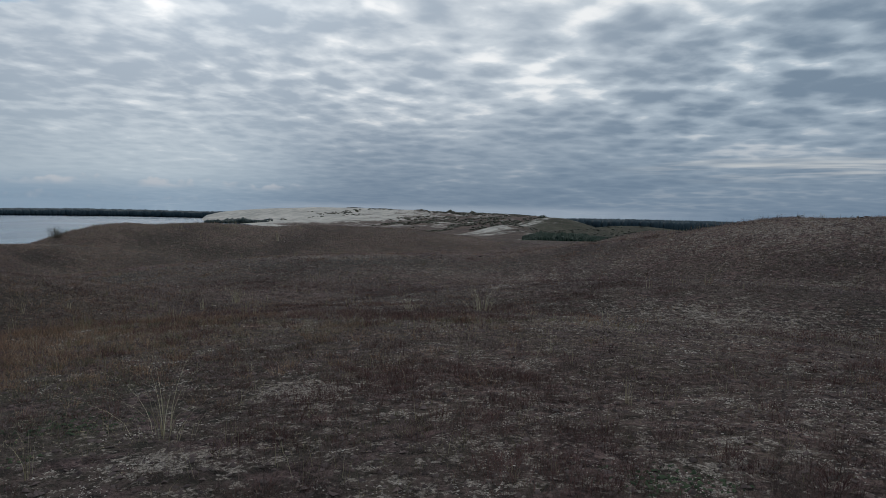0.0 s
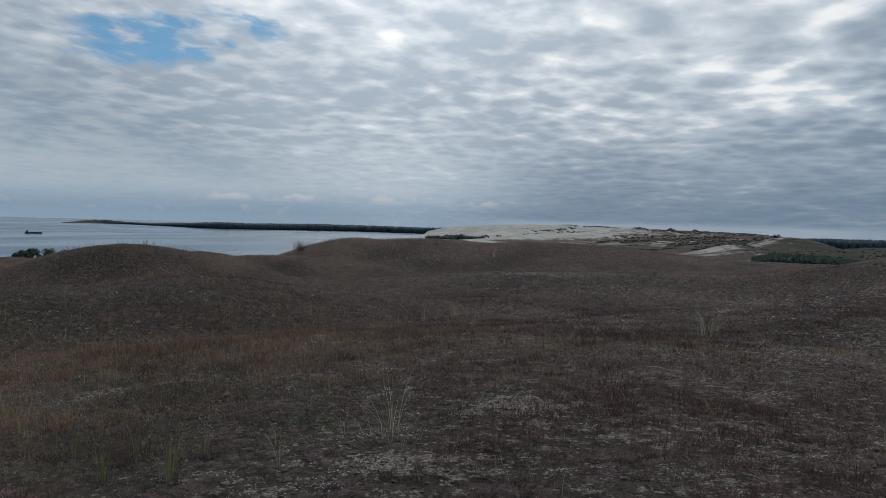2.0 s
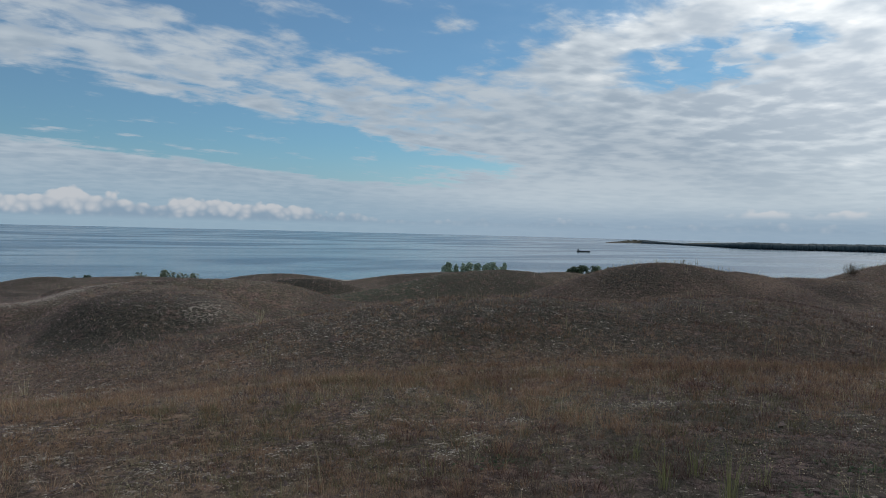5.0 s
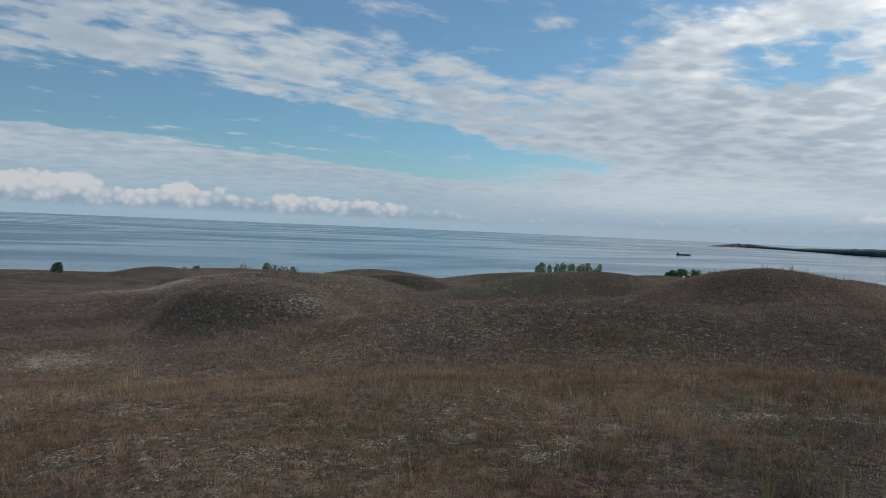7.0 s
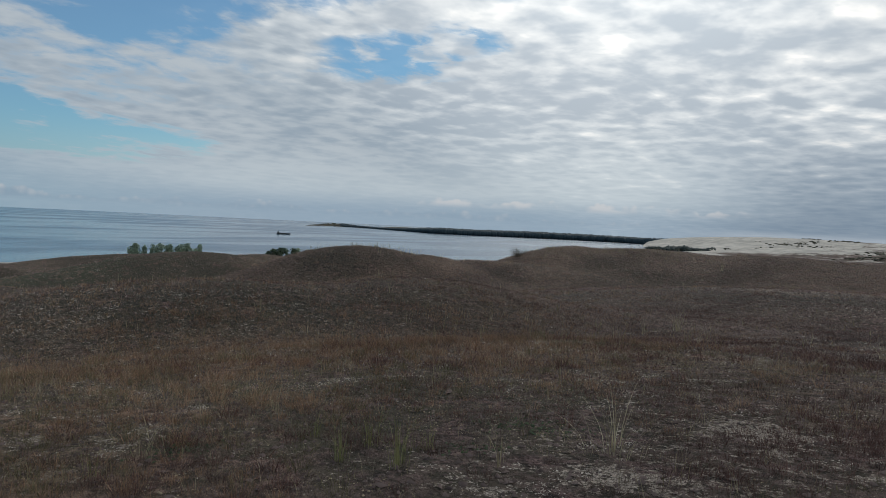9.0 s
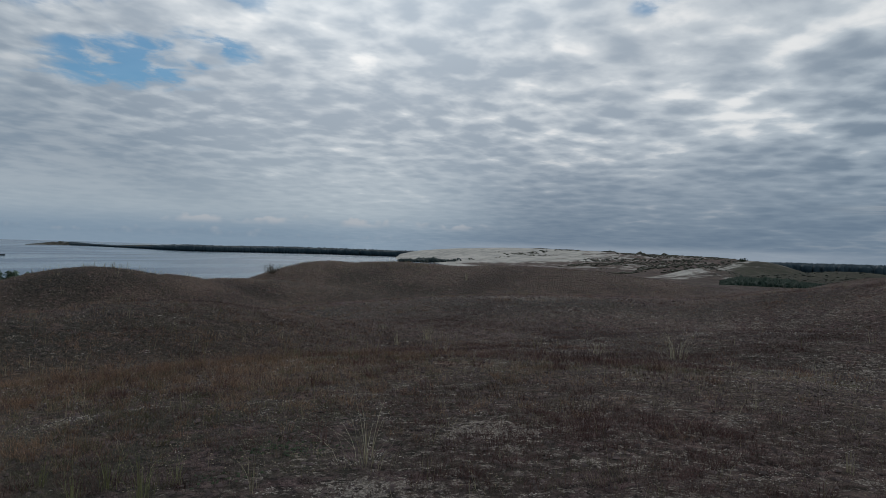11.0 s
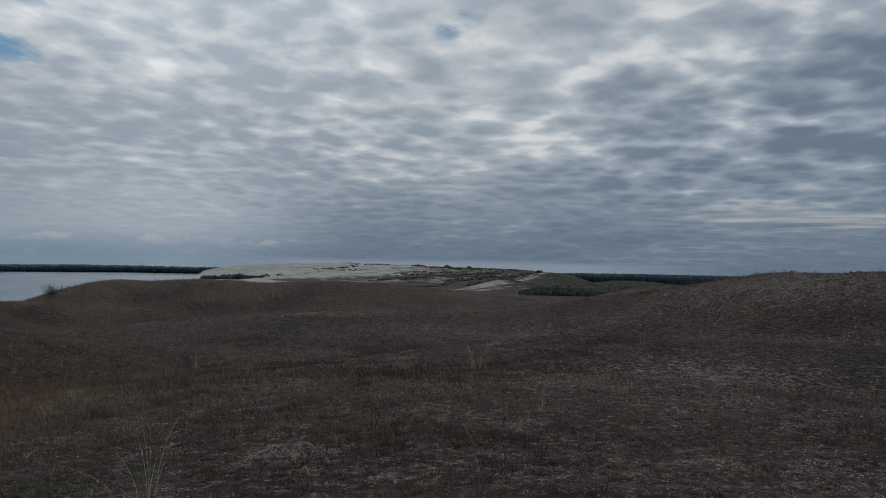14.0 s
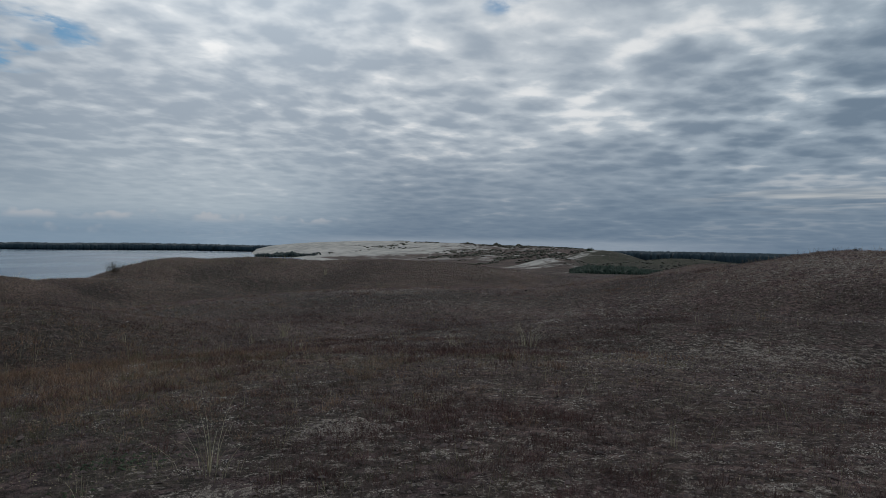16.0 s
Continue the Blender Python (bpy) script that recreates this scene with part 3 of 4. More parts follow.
def red_cover(x, y):
    r, turn = np.hypot(x, y), side_of(x, y)
    lagoon_side = smooth(turn, 4, 40) * smooth(turn, 200, 130)
    return np.clip(0.12 + 0.22 * smooth(r, 24, 38) * smooth(r, 120, 85) + 0.80 * lagoon_side * (0.24 + 0.76 * smooth(r, 36, 15)) + 0.45 * spot(x, y, 10, 12, 8, 5) - 0.40 * spot(x, y, 42, 6, 4.5, 4) - 0.25 * smooth(turn, 62, 72) * smooth(r, 28, 38) - 0.12 * smooth(turn, 56, 68) * smooth(r, 10, 14) * smooth(r, 30, 24), 0, 1)


def heath_cover(x, y):
    """Dark heath on the steeper faces."""
    h = 0.85 * smooth(spot(x, y, 82.5, 32.0, 4.2, 5.0), 0.30, 0.60) + 0.80 * spot(x, y, 50, 21.5, 10, 4.0) + 0.25 * spot(x, y, 56, 22, 5, 3) + 0.85 * spot(x, y, 43.2, 49, 3.6, 3.5) + 0.7 * spot(x, y, 84, 54, 4, 3) + 0.6 * spot(x, y, 69.6, 96, 7, 4)
    h = h + 0.75 * spot(x, y, 55, 70, 7, 6) + 0.8 * spot(x, y, 83, 80, 6, 5) + 0.95 * spot(x, y, 6, 34, 9, 4) + 0.3 * spot(x, y, 14, 58, 14, 6) + 0.5 * spot(x, y, 70, 96, 10, 5) + 0.42 * spot(x, y, -24, 19, 9, 9)
    r = np.hypot(x, y)
    return np.clip(h + 0.38 * smooth(fractal(x, y, 10.0, 4), 0.03, 0.16) * smooth(r, 10, 24), 0, 1)


def green_cover(x, y):
    return np.clip(0.12 + 0.35 * smooth(np.hypot(x, y), 50, 80) * smooth(np.hypot(x, y), 320, 200) + 0.8 * spot(x, y, 66, 75, 14, 18) + 0.6 * spot(x, y, 62, 28, 12, 8) + 0.6 * spot(x, y, 78, 50, 14, 12) + 0.30 * spot(x, y, 42, 11, 9, 5) + 0.30 * spot(x, y, 45, 6.5, 4, 2.5) + 0.12 * spot(x, y, 74, 9, 6, 3.5) + 0.9 * spot(x, y, -9, 600, 50, 80) + 0.7 * spot(x, y, -14, 450, 60, 60) + 0.8 * smooth(np.hypot(x, y), 1900, 2050) + 0.7 * smooth(np.hypot(x, y), 300, 420) * smooth(np.degrees(np.arctan2(-x, y)), -6.5, -8.5), 0, 1)


def build_ground():
    turns = np.r_[np.arange(-52, 118, 0.34), np.arange(118, 308, 2.5)]
    radii = np.exp(np.linspace(math.log(0.02), math.log(4990), 640))
    radii = np.r_[0.0, radii[(radii > 0.5) | (np.arange(640) % 12 == 0)]]
    tt, rr = np.meshgrid(turns, radii)
    x, y = polar(tt, rr)
    x, y = x.ravel(), y.ravel()
    z = relief(x, y)
    n, m = len(turns), len(radii)
    i = np.arange(m - 1)[:, None] * n
    j = np.arange(n)[None]
    k = (j + 1) % n
    quads = np.stack([i + j, i + n + j, i + n + k, i + k], -1).reshape(-1, 4)[:, ::-1]
    me = raw_mesh("ground", np.stack([x, y, z], 1), quads, GROUND, True)
    for key, values in (("sand", sand_cover(x, y, z)), ("lichen", lichen_cover(x, y)), ("red", red_cover(x, y)), ("green", green_cover(x, y)), ("heath", heath_cover(x, y))):
        me.attributes.new(key, "FLOAT", "POINT").data.foreach_set("value", np.asarray(values, np.float32))
    tagged(new("ground", me), "rolling grey dunes with dry brown grass, pale lichen and bare sand", "dunes", kind="structure")


build_ground()


def build_water():
    bm = bmesh.new()
    ring = [bm.verts.new((4985 * math.cos(a), 4985 * math.sin(a), WATER)) for a in np.linspace(0, 2 * math.pi, 256, endpoint=False)]
    bm.faces.new(ring)
    ob = part("water", bm, LAGOON, None)
    tagged(ob, "wide calm lagoon with silvery wind lanes under clouds", "lagoon", kind="structure")


build_water()


# ---- grass ----
def scatter(rng, lo, hi, per_square_metre, turns=(-45, 112)):
    share = (turns[1] - turns[0]) / 360
    n = int(per_square_metre * math.pi * (hi * hi - lo * lo) * share)
    r = np.sqrt(rng.random(n) * (hi * hi - lo * lo) + lo * lo)
    return polar(turns[0] + rng.random(n) * (turns[1] - turns[0]), r)


def blades(rng, x, y, z, count, height, wide, spread, lean, bend=True):
    """Thin tapering blades, count to a tuft, as points and triangles."""
    x, y, z = (np.repeat(v, count) for v in (x, y, z))
    height = np.repeat(height, count) * rng.uniform(0.55, 1.15, len(x))
    wide = np.repeat(wide, count) if hasattr(wide, "__len__") else np.full(len(x), wide)
    a, b = rng.random(len(x)) * 2 * math.pi, rng.random(len(x)) * 2 * math.pi
    off = spread * np.sqrt(rng.random(len(x)))
    px, py = x + np.cos(a) * off, y + np.sin(a) * off
    tilt = lean * rng.random(len(x)) * height
    tx, ty = np.cos(a) * tilt, np.sin(a) * tilt
    sx, sy = np.cos(b) * wide / 2, np.sin(b) * wide / 2
    base = z - 0.015
    p = [np.stack([px - sx, py - sy, base], 1), np.stack([px + sx, py + sy, base], 1)]
    if bend:
        p += [np.stack([px + tx * 0.35 - sx * 0.7, py + ty * 0.35 - sy * 0.7, base + height * 0.6], 1), np.stack([px + tx * 0.35 + sx * 0.7, py + ty * 0.35 + sy * 0.7, base + height * 0.6], 1)]
    p += [np.stack([px + tx, py + ty, base + height], 1)]
    k = len(p)
    verts = np.stack(p, 1).reshape(-1, 3)
    i = np.arange(len(px))[:, None] * k
    tris = np.array([[0, 1, 3], [0, 3, 2], [2, 3, 4]] if bend else [[0, 1, 2]])
    return verts, (i[:, :, None] + tris[None]).reshape(-1, 3)


def dry_grass(name, seed, lo, hi, density, count, height, wide, spread, lean, bend, mat, label, bare=0.8, turns=(-45, 112), where=None):
    rng = np.random.default_rng(seed)
    x, y = scatter(rng, lo, hi, density, turns)
    patch = 0.8 * fractal(x + 5 * seed, y, 2.2, 3) + 0.6 * fractal(x, y + 11 * seed, 9.0, 2) + (0.6 * clump(x, y) + 0.8 * clump(x + 13 * seed, y + 7 * seed)) * smooth(np.hypot(x, y), 40, 15) + 0.5 * fractal(x - 3 * seed, y + 5 * seed, 1.3, 2) * smooth(np.hypot(x, y), 60, 25)
    r = np.hypot(x, y)
    share = np.clip(0.74 + 2.1 * patch - bare * lichen_flecks(x, y), 0.04, 1) * smooth(r, lo * 0.98, lo * 1.3) * smooth(r, hi, hi * 0.78)
    share = share * (1 - 0.6 * smooth(r, 18, 26) * heath_cover(x, y))
    if where is not None:
        share = share * where(x, y)
    keep = rng.random(len(x)) < share
    x, y, patch = x[keep], y[keep], patch[keep]
    z = relief(x, y)
    h = height * np.clip(1 + 1.3 * patch, 0.45, 1.9) * (0.75 + 0.45 * red_cover(x, y)) * rng.uniform(0.7, 1.3, len(x))
    v, f = blades(rng, x, y, z, count, h, wide, spread, lean, bend)
    tagged(new(name, raw_mesh(name, v, f, mat)), label, "grass", kind="stuff")


DULL, RUSTY = (lambda x, y: 1.15 - 0.85 * red_cover(x, y)), red_cover
BROWN, RED = "short dry brown dune grass on sandy ground", "short dry rust-red dune grass on sandy ground"
dry_grass("dry_grass", 1, 1.6, 9, 80, 22, 0.068, 0.0024, 0.055, 1.6, True, DRY, BROWN, where=DULL)
dry_grass("dry_grass", 2, 7, 32, 46, 10, 0.080, 0.0068, 0.08, 1.5, False, DRY, BROWN, where=DULL)
dry_grass("dry_grass", 3, 20, 90, 17, 5, 0.105, 0.017, 0.16, 1.4, False, HAZED_MAUVE, BROWN, where=DULL)
dry_grass("dry_grass", 4, 70, 170, 2.4, 3, 0.20, 0.052, 0.3, 0.5, False, HAZED_MAUVE, "dry brown grass along the farther dune crests")
dry_grass("dry_grass", 5, 1.0, 30, 4, 6, 0.13, 0.009, 0.07, 0.6, False, DRY, "short dry brown dune grass beside the path", turns=(112, 315))
dry_grass("rust_grass", 8, 1.0, 9, 85, 24, 0.085, 0.0022, 0.06, 1.2, True, RUST, RED, turns=(20, 112), where=RUSTY)
dry_grass("rust_grass", 9, 7, 26, 44, 9, 0.11, 0.0048, 0.08, 1.0, False, RUST, RED, turns=(0, 112), where=RUSTY)
dry_grass("rust_grass", 10, 20, 80, 16, 5, 0.11, 0.013, 0.16, 1.1, False, RUST, RED, where=RUSTY)
dry_grass("green_grass", 11, 2.0, 18, 36, 14, 0.08, 0.0026, 0.06, 1.2, True, MOSSY, "small grey-green grass tufts among the dry grass", where=lambda x, y: smooth(fractal(x, y, 2.5, 3), 0.02 - 0.10 * smooth(side_of(x, y), 15, 45), 0.2) * (0.66 + 0.34 * smooth(side_of(x, y), 15, 45)))
PATCHY = lambda x, y: smooth(fractal(x + 31, y, 2.4, 3), -0.02, 0.14) * smooth(np.degrees(np.arctan2(-x, y)), 46, 10)
dry_grass("maroon_grass", 13, 1.6, 10, 85, 24, 0.085, 0.0026, 0.075, 1.5, True, MAROON, "bushy dark maroon grass tufts on the lichen crust", turns=(-45, 60), where=PATCHY)
dry_grass("maroon_grass", 14, 8, 40, 46, 9, 0.10, 0.0065, 0.12, 1.4, False, MAROON, "bushy dark maroon grass tufts on the dune slopes", turns=(-45, 60), where=PATCHY)
dry_grass("straw_litter", 12, 1.5, 16, 26, 7, 0.07, 0.0028, 0.06, 1.4, False, STRAW, "short bleached grass straws lying between the tufts")
dry_grass("straw_stalks", 6, 2.5, 18, 5.0, 3, 0.22, 0.0034, 0.05, 0.8, True, STRAW, "sparse tall straw-coloured grass stalks")
dry_grass("straw_stalks", 7, 14, 80, 1.0, 3, 0.30, 0.013, 0.10, 0.4, False, STRAW, "sparse tall straw-coloured grass stalks", 0.3)

# rounded cushions that stand out of the short cover
CUSHION = lambda x, y: smooth(fractal(x - 12, y + 40, 3.5, 3), -0.10, 0.12)
MOIST = lambda x, y: (CUSHION(x, y) + 0.6 * spot(x, y, 42, 7, 5, 4)) * smooth(side_of(x, y), 8, 34)
WARM = lambda x, y: CUSHION(x + 9, y) * (0.25 + 0.75 * red_cover(x, y))
COOL = lambda x, y: CUSHION(x, y + 17) * smooth(side_of(x, y), 60, 25)
dry_grass("cushion_grass", 31, 2.6, 13, 6.0, 46, 0.115, 0.0030, 0.085, 1.5, True, MOSSY, "rounded olive-green grass cushions in the dry cover", 0.5, where=MOIST)
dry_grass("cushion_grass", 32, 2.6, 13, 6.5, 46, 0.115, 0.0030, 0.085, 1.5, True, RUST, "rounded rust-brown grass cushions in the dry cover", 0.5, where=WARM)
dry_grass("cushion_grass", 33, 2.6, 13, 11.0, 46, 0.118, 0.0030, 0.090, 1.6, True, MAROON, "rounded dark maroon cushions on the lichen crust", 0.5, where=COOL)
dry_grass("cushion_grass", 34, 11, 45, 3.2, 16, 0.135, 0.0085, 0.15, 1.5, False, RUST, "rounded rust-brown grass cushions on the slopes", 0.5, where=WARM)
dry_grass("cushion_grass", 35, 11, 45, 3.2, 16, 0.125, 0.0085, 0.15, 1.6, False, MAROON, "rounded dark maroon cushions on the slopes", 0.5, where=COOL)
dry_grass("cushion_grass", 36, 11, 40, 2.4, 16, 0.125, 0.0080, 0.15, 1.5, False, MOSSY, "rounded olive-green grass cushions on the slopes", 0.5, where=MOIST)

CREST = lambda x, y: smooth(relief(x, y, False), -1.2, -0.3)
dry_grass("crest_grass", 15, 44, 76, 5.0, 3, 0.40, 0.019, 0.2, 0.7, True, STRAW, "thin pale grass stalks along the dune crests", 0.0, (16, 48), CREST)
dry_grass("crest_grass", 16, 30, 42, 5.0, 3, 0.30, 0.012, 0.15, 0.7, True, DRY, "thin dark dry stalks along a dune crest", 0.0, (-45, -18), CREST)


def grass_tuft(turn, far, height, count, spread, label, seed, mat=STALK, wide=0.008):
    """One tussock of long arching blades."""
    rng = np.random.default_rng(seed)
    x, y = at_turn(turn, far)
    z = ground_z(x, y)
    v, f = [], []
    for _ in range(count):
        a = rng.random() * 2 * math.pi
        lean, h = rng.uniform(0.1, 1.1 if spread > 0.45 else 0.7), height * rng.uniform(0.45, 1.05)
        root = spread * 0.35 * rng.random()
        side = Vector((-math.sin(a), math.cos(a), 0)) * wide * (1 if far < 9 else (far / 9) ** 0.5)
        i0 = len(v)
        for s in np.linspace(0, 1, 5):
            out = root + spread * lean * s ** 1.8
            p = Vector((math.cos(a) * out, math.sin(a) * out, h * (s - 0.28 * lean * s**3) - 0.01))
            q = side * (1 - 0.85 * s) * 0.5
            v += [p - q, p + q]
        for k in range(4):
            b = i0 + 2 * k
            f += [(b, b + 1, b + 3), (b, b + 3, b + 2)]
    ob = new("grass_tuft", raw_mesh("grass_tuft", np.array(v), np.array(f), mat))
    ob.location = (x, y, z)
    tagged(ob, label, "grass tuft", "grass tufts on the dune")


TUFTS = [
    (21.0, 5.8, 0.62, 36, 0.78), (-3.3, 17.3, 0.85, 48, 0.95), (16.1, 24.0, 0.85, 30, 0.65), (50.2, 11.2, 0.42, 12, 0.2),
    (88.5, 21.5, 0.85, 18, 0.4), (18.4, 22.5, 0.65, 14, 0.4), 
    (72.5, 32.0, 0.9, 22, 0.7), (57.0, 6.0, 0.36, 9, 0.2), (2.5, 17.0, 0.5, 16, 0.5), (47.5, 7.2, 0.35, 10, 0.2),
    (13.0, 60.0, 1.0, 14, 0.4), (-15.0, 6.3, 0.30, 9, 0.15), (66.0, 12.5, 0.45, 16, 0.3), (30.0, 5.2, 0.33, 10, 0.2),
]
for k, (turn, far, height, count, spread) in enumerate(TUFTS):
    grass_tuft(turn, far, height, count, spread, "tuft of long pale dry marram grass on the sand" if spread > 0.3 else "small upright tuft of pale dry grass", 100 + k, STALK if spread > 0.3 else STRAW, 0.006 if spread > 0.3 else 0.0045)
for k, (turn, far, height, count, spread) in enumerate([(42.5, 5.4, 0.42, 26, 0.22), (38.0, 5.2, 0.48, 40, 0.30), (40.2, 5.8, 0.38, 26, 0.25), (44.6, 6.2, 0.28, 16, 0.2), (35.6, 5.6, 0.26, 16, 0.2), (60.5, 5.7, 0.30, 12, 0.2)]):
    grass_tuft(turn, far, height, count, spread, "thin tuft of yellow-green grass among the dry grass", 130 + k, REED, 0.005)


def crumbs(name, seed, lo, hi, density, small, large, mat, label, category, share, squat=0.5):
    """Small crumpled scraps lying on the ground."""
    rng = np.random.default_rng(seed)
    x, y = scatter(rng, lo, hi, density)
    keep = rng.random(len(x)) < share(x, y)
    x, y = x[keep], y[keep]
    z = relief(x, y)
    n, m = len(x), 4
    size = rng.uniform(small, large, n) * rng.uniform(0.6, 1.3, n)
    a = np.linspace(0, 2 * math.pi, m, endpoint=False)[None] + rng.random((n, 1)) * 6
    rad = size[:, None] * rng.uniform(0.4, 1.4, (n, m))
    rim = np.stack([x[:, None] + np.cos(a) * rad, y[:, None] + np.sin(a) * rad, z[:, None] + size[:, None] * squat * rng.uniform(-0.5, 0.7, (n, m))], -1)
    top = np.stack([x, y, z + size * squat * rng.uniform(0.5, 1.3, n)], -1)[:, None]
    verts = np.concatenate([rim, top], 1).reshape(-1, 3)
    j = np.arange(m)
    tris = np.stack([j, (j + 1) % m, np.full(m, m)], 1)
    faces = (np.arange(n)[:, None, None] * (m + 1) + tris[None]).reshape(-1, 3)
    tagged(new(name, raw_mesh(name, verts, faces, mat)), label, category, kind="stuff")


crumbs("lichen", 21, 2.2, 10, 1300, 0.004, 0.0115, LICHEN, "pale grey crumbly reindeer lichen between the grass", "lichen", lambda x, y: 0.9 * lichen_flecks(x, y))
crumbs("lichen", 22, 9, 24, 260, 0.009, 0.022, LICHEN, "pale grey crumbly reindeer lichen between the grass", "lichen", lambda x, y: 0.5 * lichen_flecks(x, y) + 0.6 * slope_flecks(x, y), 0.25)
crumbs("lichen", 23, 20, 95, 34, 0.022, 0.050, LICHEN, "pale grey flecks of lichen on the dune slopes", "lichen", lambda x, y: 0.25 * lichen_flecks(x, y) + 0.75 * slope_flecks(x, y), 0.22)
crumbs("heath_litter", 24, 2.2, 12, 190, 0.010, 0.032, HEATH, "dark dead heath and moss scraps on the ground", "heath", lambda x, y: np.full(len(x), 0.6), 0.7)
crumbs("heath_litter", 25, 10, 40, 40, 0.015, 0.042, HEATH, "dark low heath cushions on the dune slopes", "heath", lambda x, y: 0.34 + 0.6 * heath_cover(x, y), 0.9)
crumbs("heath_litter", 26, 34, 100, 5, 0.034, 0.085, HEATH, "dark low heath cushions on the dune slopes", "heath", lambda x, y: 0.25 + 0.7 * heath_cover(x, y), 0.9)
CLUMPED = lambda x, y: smooth(fractal(x, y + 23, 0.6, 3), -0.02, 0.16) * (0.35 + 0.65 * smooth(np.degrees(np.arctan2(-x, y)), 15, 45)) * (1 - 0.6 * heath_cover(x, y))
crumbs("grass_litter", 28, 2.5, 12, 380, 0.004, 0.011, STRAW_CRUMB, "tan crumbs of dead grass between the tufts", "grass litter", CLUMPED, 0.9)
crumbs("grass_litter", 29, 11, 36, 64, 0.008, 0.020, STRAW_CRUMB, "tan crumbs of dead grass between the tufts", "grass litter", CLUMPED, 0.9)
MOSS_SPOTS = lambda x, y: np.clip(0.8 * spot(x, y, 26.8, 6.4, 0.4, 0.22) + spot(x, y, -18.7, 4.5, 0.28, 0.2) + spot(x, y, 54.6, 6.1, 0.22, 0.16) + 0.7 * spot(x, y, 33, 5.6, 0.2, 0.14), 0, 1)
crumbs("moss", 27, 3.5, 8, 900, 0.008, 0.025, MOSS, "dark green moss cushions between the lichen", "moss", MOSS_SPOTS, 0.8)


# ---- trees and bushes ----
def leaf_cloud(rng, lobes, count, size):
    """Small ragged leaf clumps over a crown made of lobes (centre, radii); points and triangles."""
    w8 = np.array([r[0] * r[2] for _, r in lobes])
    pick = rng.choice(len(lobes), count, p=w8 / w8.sum())
    c, r = np.array([l[0] for l in lobes])[pick], np.array([l[1] for l in lobes])[pick]
    d = rng.normal(size=(count, 3))
    d /= np.linalg.norm(d, axis=1, keepdims=True)
    p = c + d * r * rng.uniform(0.55, 1.08, (count, 1))
    t1 = rng.normal(size=(count, 3))
    t1 /= np.linalg.norm(t1, axis=1, keepdims=True)
    t2 = np.cross(d, t1)
    t2 /= np.linalg.norm(t2, axis=1, keepdims=True) + 1e-6
    s = size * rng.uniform(0.5, 1.4, (count, 1))
    verts = np.stack([p - t1 * s, p + t2 * s * 0.7, p + t1 * s, p - t2 * s * 0.7 + d * s * 0.3], 1).reshape(-1, 3)
    i = np.arange(count)[:, None] * 4
    return verts, (i[:, :, None] + np.array([[0, 1, 2], [0, 2, 3]])[None]).reshape(-1, 3)


def limb(bm, a, b, ra, rb):
    a, b = Vector(a), Vector(b)
    q = (b - a).to_track_quat("Z", "Y")
    ends = []
    for p, r in ((a, ra), (b, rb)):
        ends.append([bm.verts.new(p + q @ Vector((r * math.cos(t), r * math.sin(t), 0))) for t in np.linspace(0, 2 * math.pi, 6, endpoint=False)])
    for k in range(6):
        bm.faces.new((ends[0][k], ends[0][(k + 1) % 6], ends[1][(k + 1) % 6], ends[1][k]))


def tree(name, turn, far, top, width, mat, label, category, group, seed, crown_low=0.22, leaves=420, flat=1.0, cone=False):
    """A tree whose crown reaches the height top above the sea's zero; width in metres."""
    rng = np.random.default_rng(seed)
    x, y = at_turn(turn, far)
    z = ground_z(x, y)
    h = top - z
    ob = new(name)
    ob.location = (x, y, z)
    tagged(ob, label, category, group)
    bm = bmesh.new()
    limb(bm, (0, 0, -0.3), (rng.uniform(-0.02, 0.02) * h, 0, h * 0.55), 0.022 * h + 0.02, 0.012 * h + 0.01)
    lobes = [((0, 0, h * (crown_low + 0.98) / 2), (width * 0.30, width * 0.30, h * (0.98 - crown_low) / 2 * 0.92))]
    for k in range(12):
        a, up = rng.random() * 6.28, crown_low + (0.90 - crown_low) * (k + rng.random()) / 12
        bulge = 1.25 - 1.15 * up if cone else 1 - 0.55 * max(0.0, (up - 0.45) / 0.55) ** 1.6
        reach = width / 2 * bulge * rng.uniform(0.35, 0.80)
        p = (math.cos(a) * reach, math.sin(a) * reach, up * h)
        limb(bm, (0, 0, min(h * 0.5, up * h * 0.6)), p, 0.008 * h + 0.01, 0.004 * h)
        rr = width * rng.uniform(0.15, 0.25)
        lobes.append((p, (rr, rr, min(rr * flat * 1.2, (1.0 - up) * h + 0.06 * h))))
    if cone:
        lobes[0] = ((0, 0, h * 0.6), (width * 0.13, width * 0.13, h * 0.40))
    part("trunk", bm, BARK, ob)
    v, f = leaf_cloud(rng, lobes, leaves, max(0.07, width * 0.060))
    v[:, 2] = np.minimum(v[:, 2], h * rng.uniform(0.97, 1.02, len(v)))
    crown = new("crown", raw_mesh("crown", v, f, mat))
    crown.parent = ob


SHORE_TREES = [
    (57.75, -18.0, 7.0), (56.95, -18.3, 3.8), (56.45, -17.9, 4.2), (55.95, -17.4, 5.8), (55.25, -17.9, 6.6), (54.55, -17.7, 6.2), (53.9, -17.2, 7.2), (53.2, -17.5, 5.4),
]
for k, (turn, top, width) in enumerate(SHORE_TREES):
    tree("poplar", turn, 440 + 4 * (k % 3), top, width * 1.12, POPLAR, "young green poplar at the edge of the lagoon", "tree", "trees by the lagoon shore", 200 + k, 0.10, 1500)
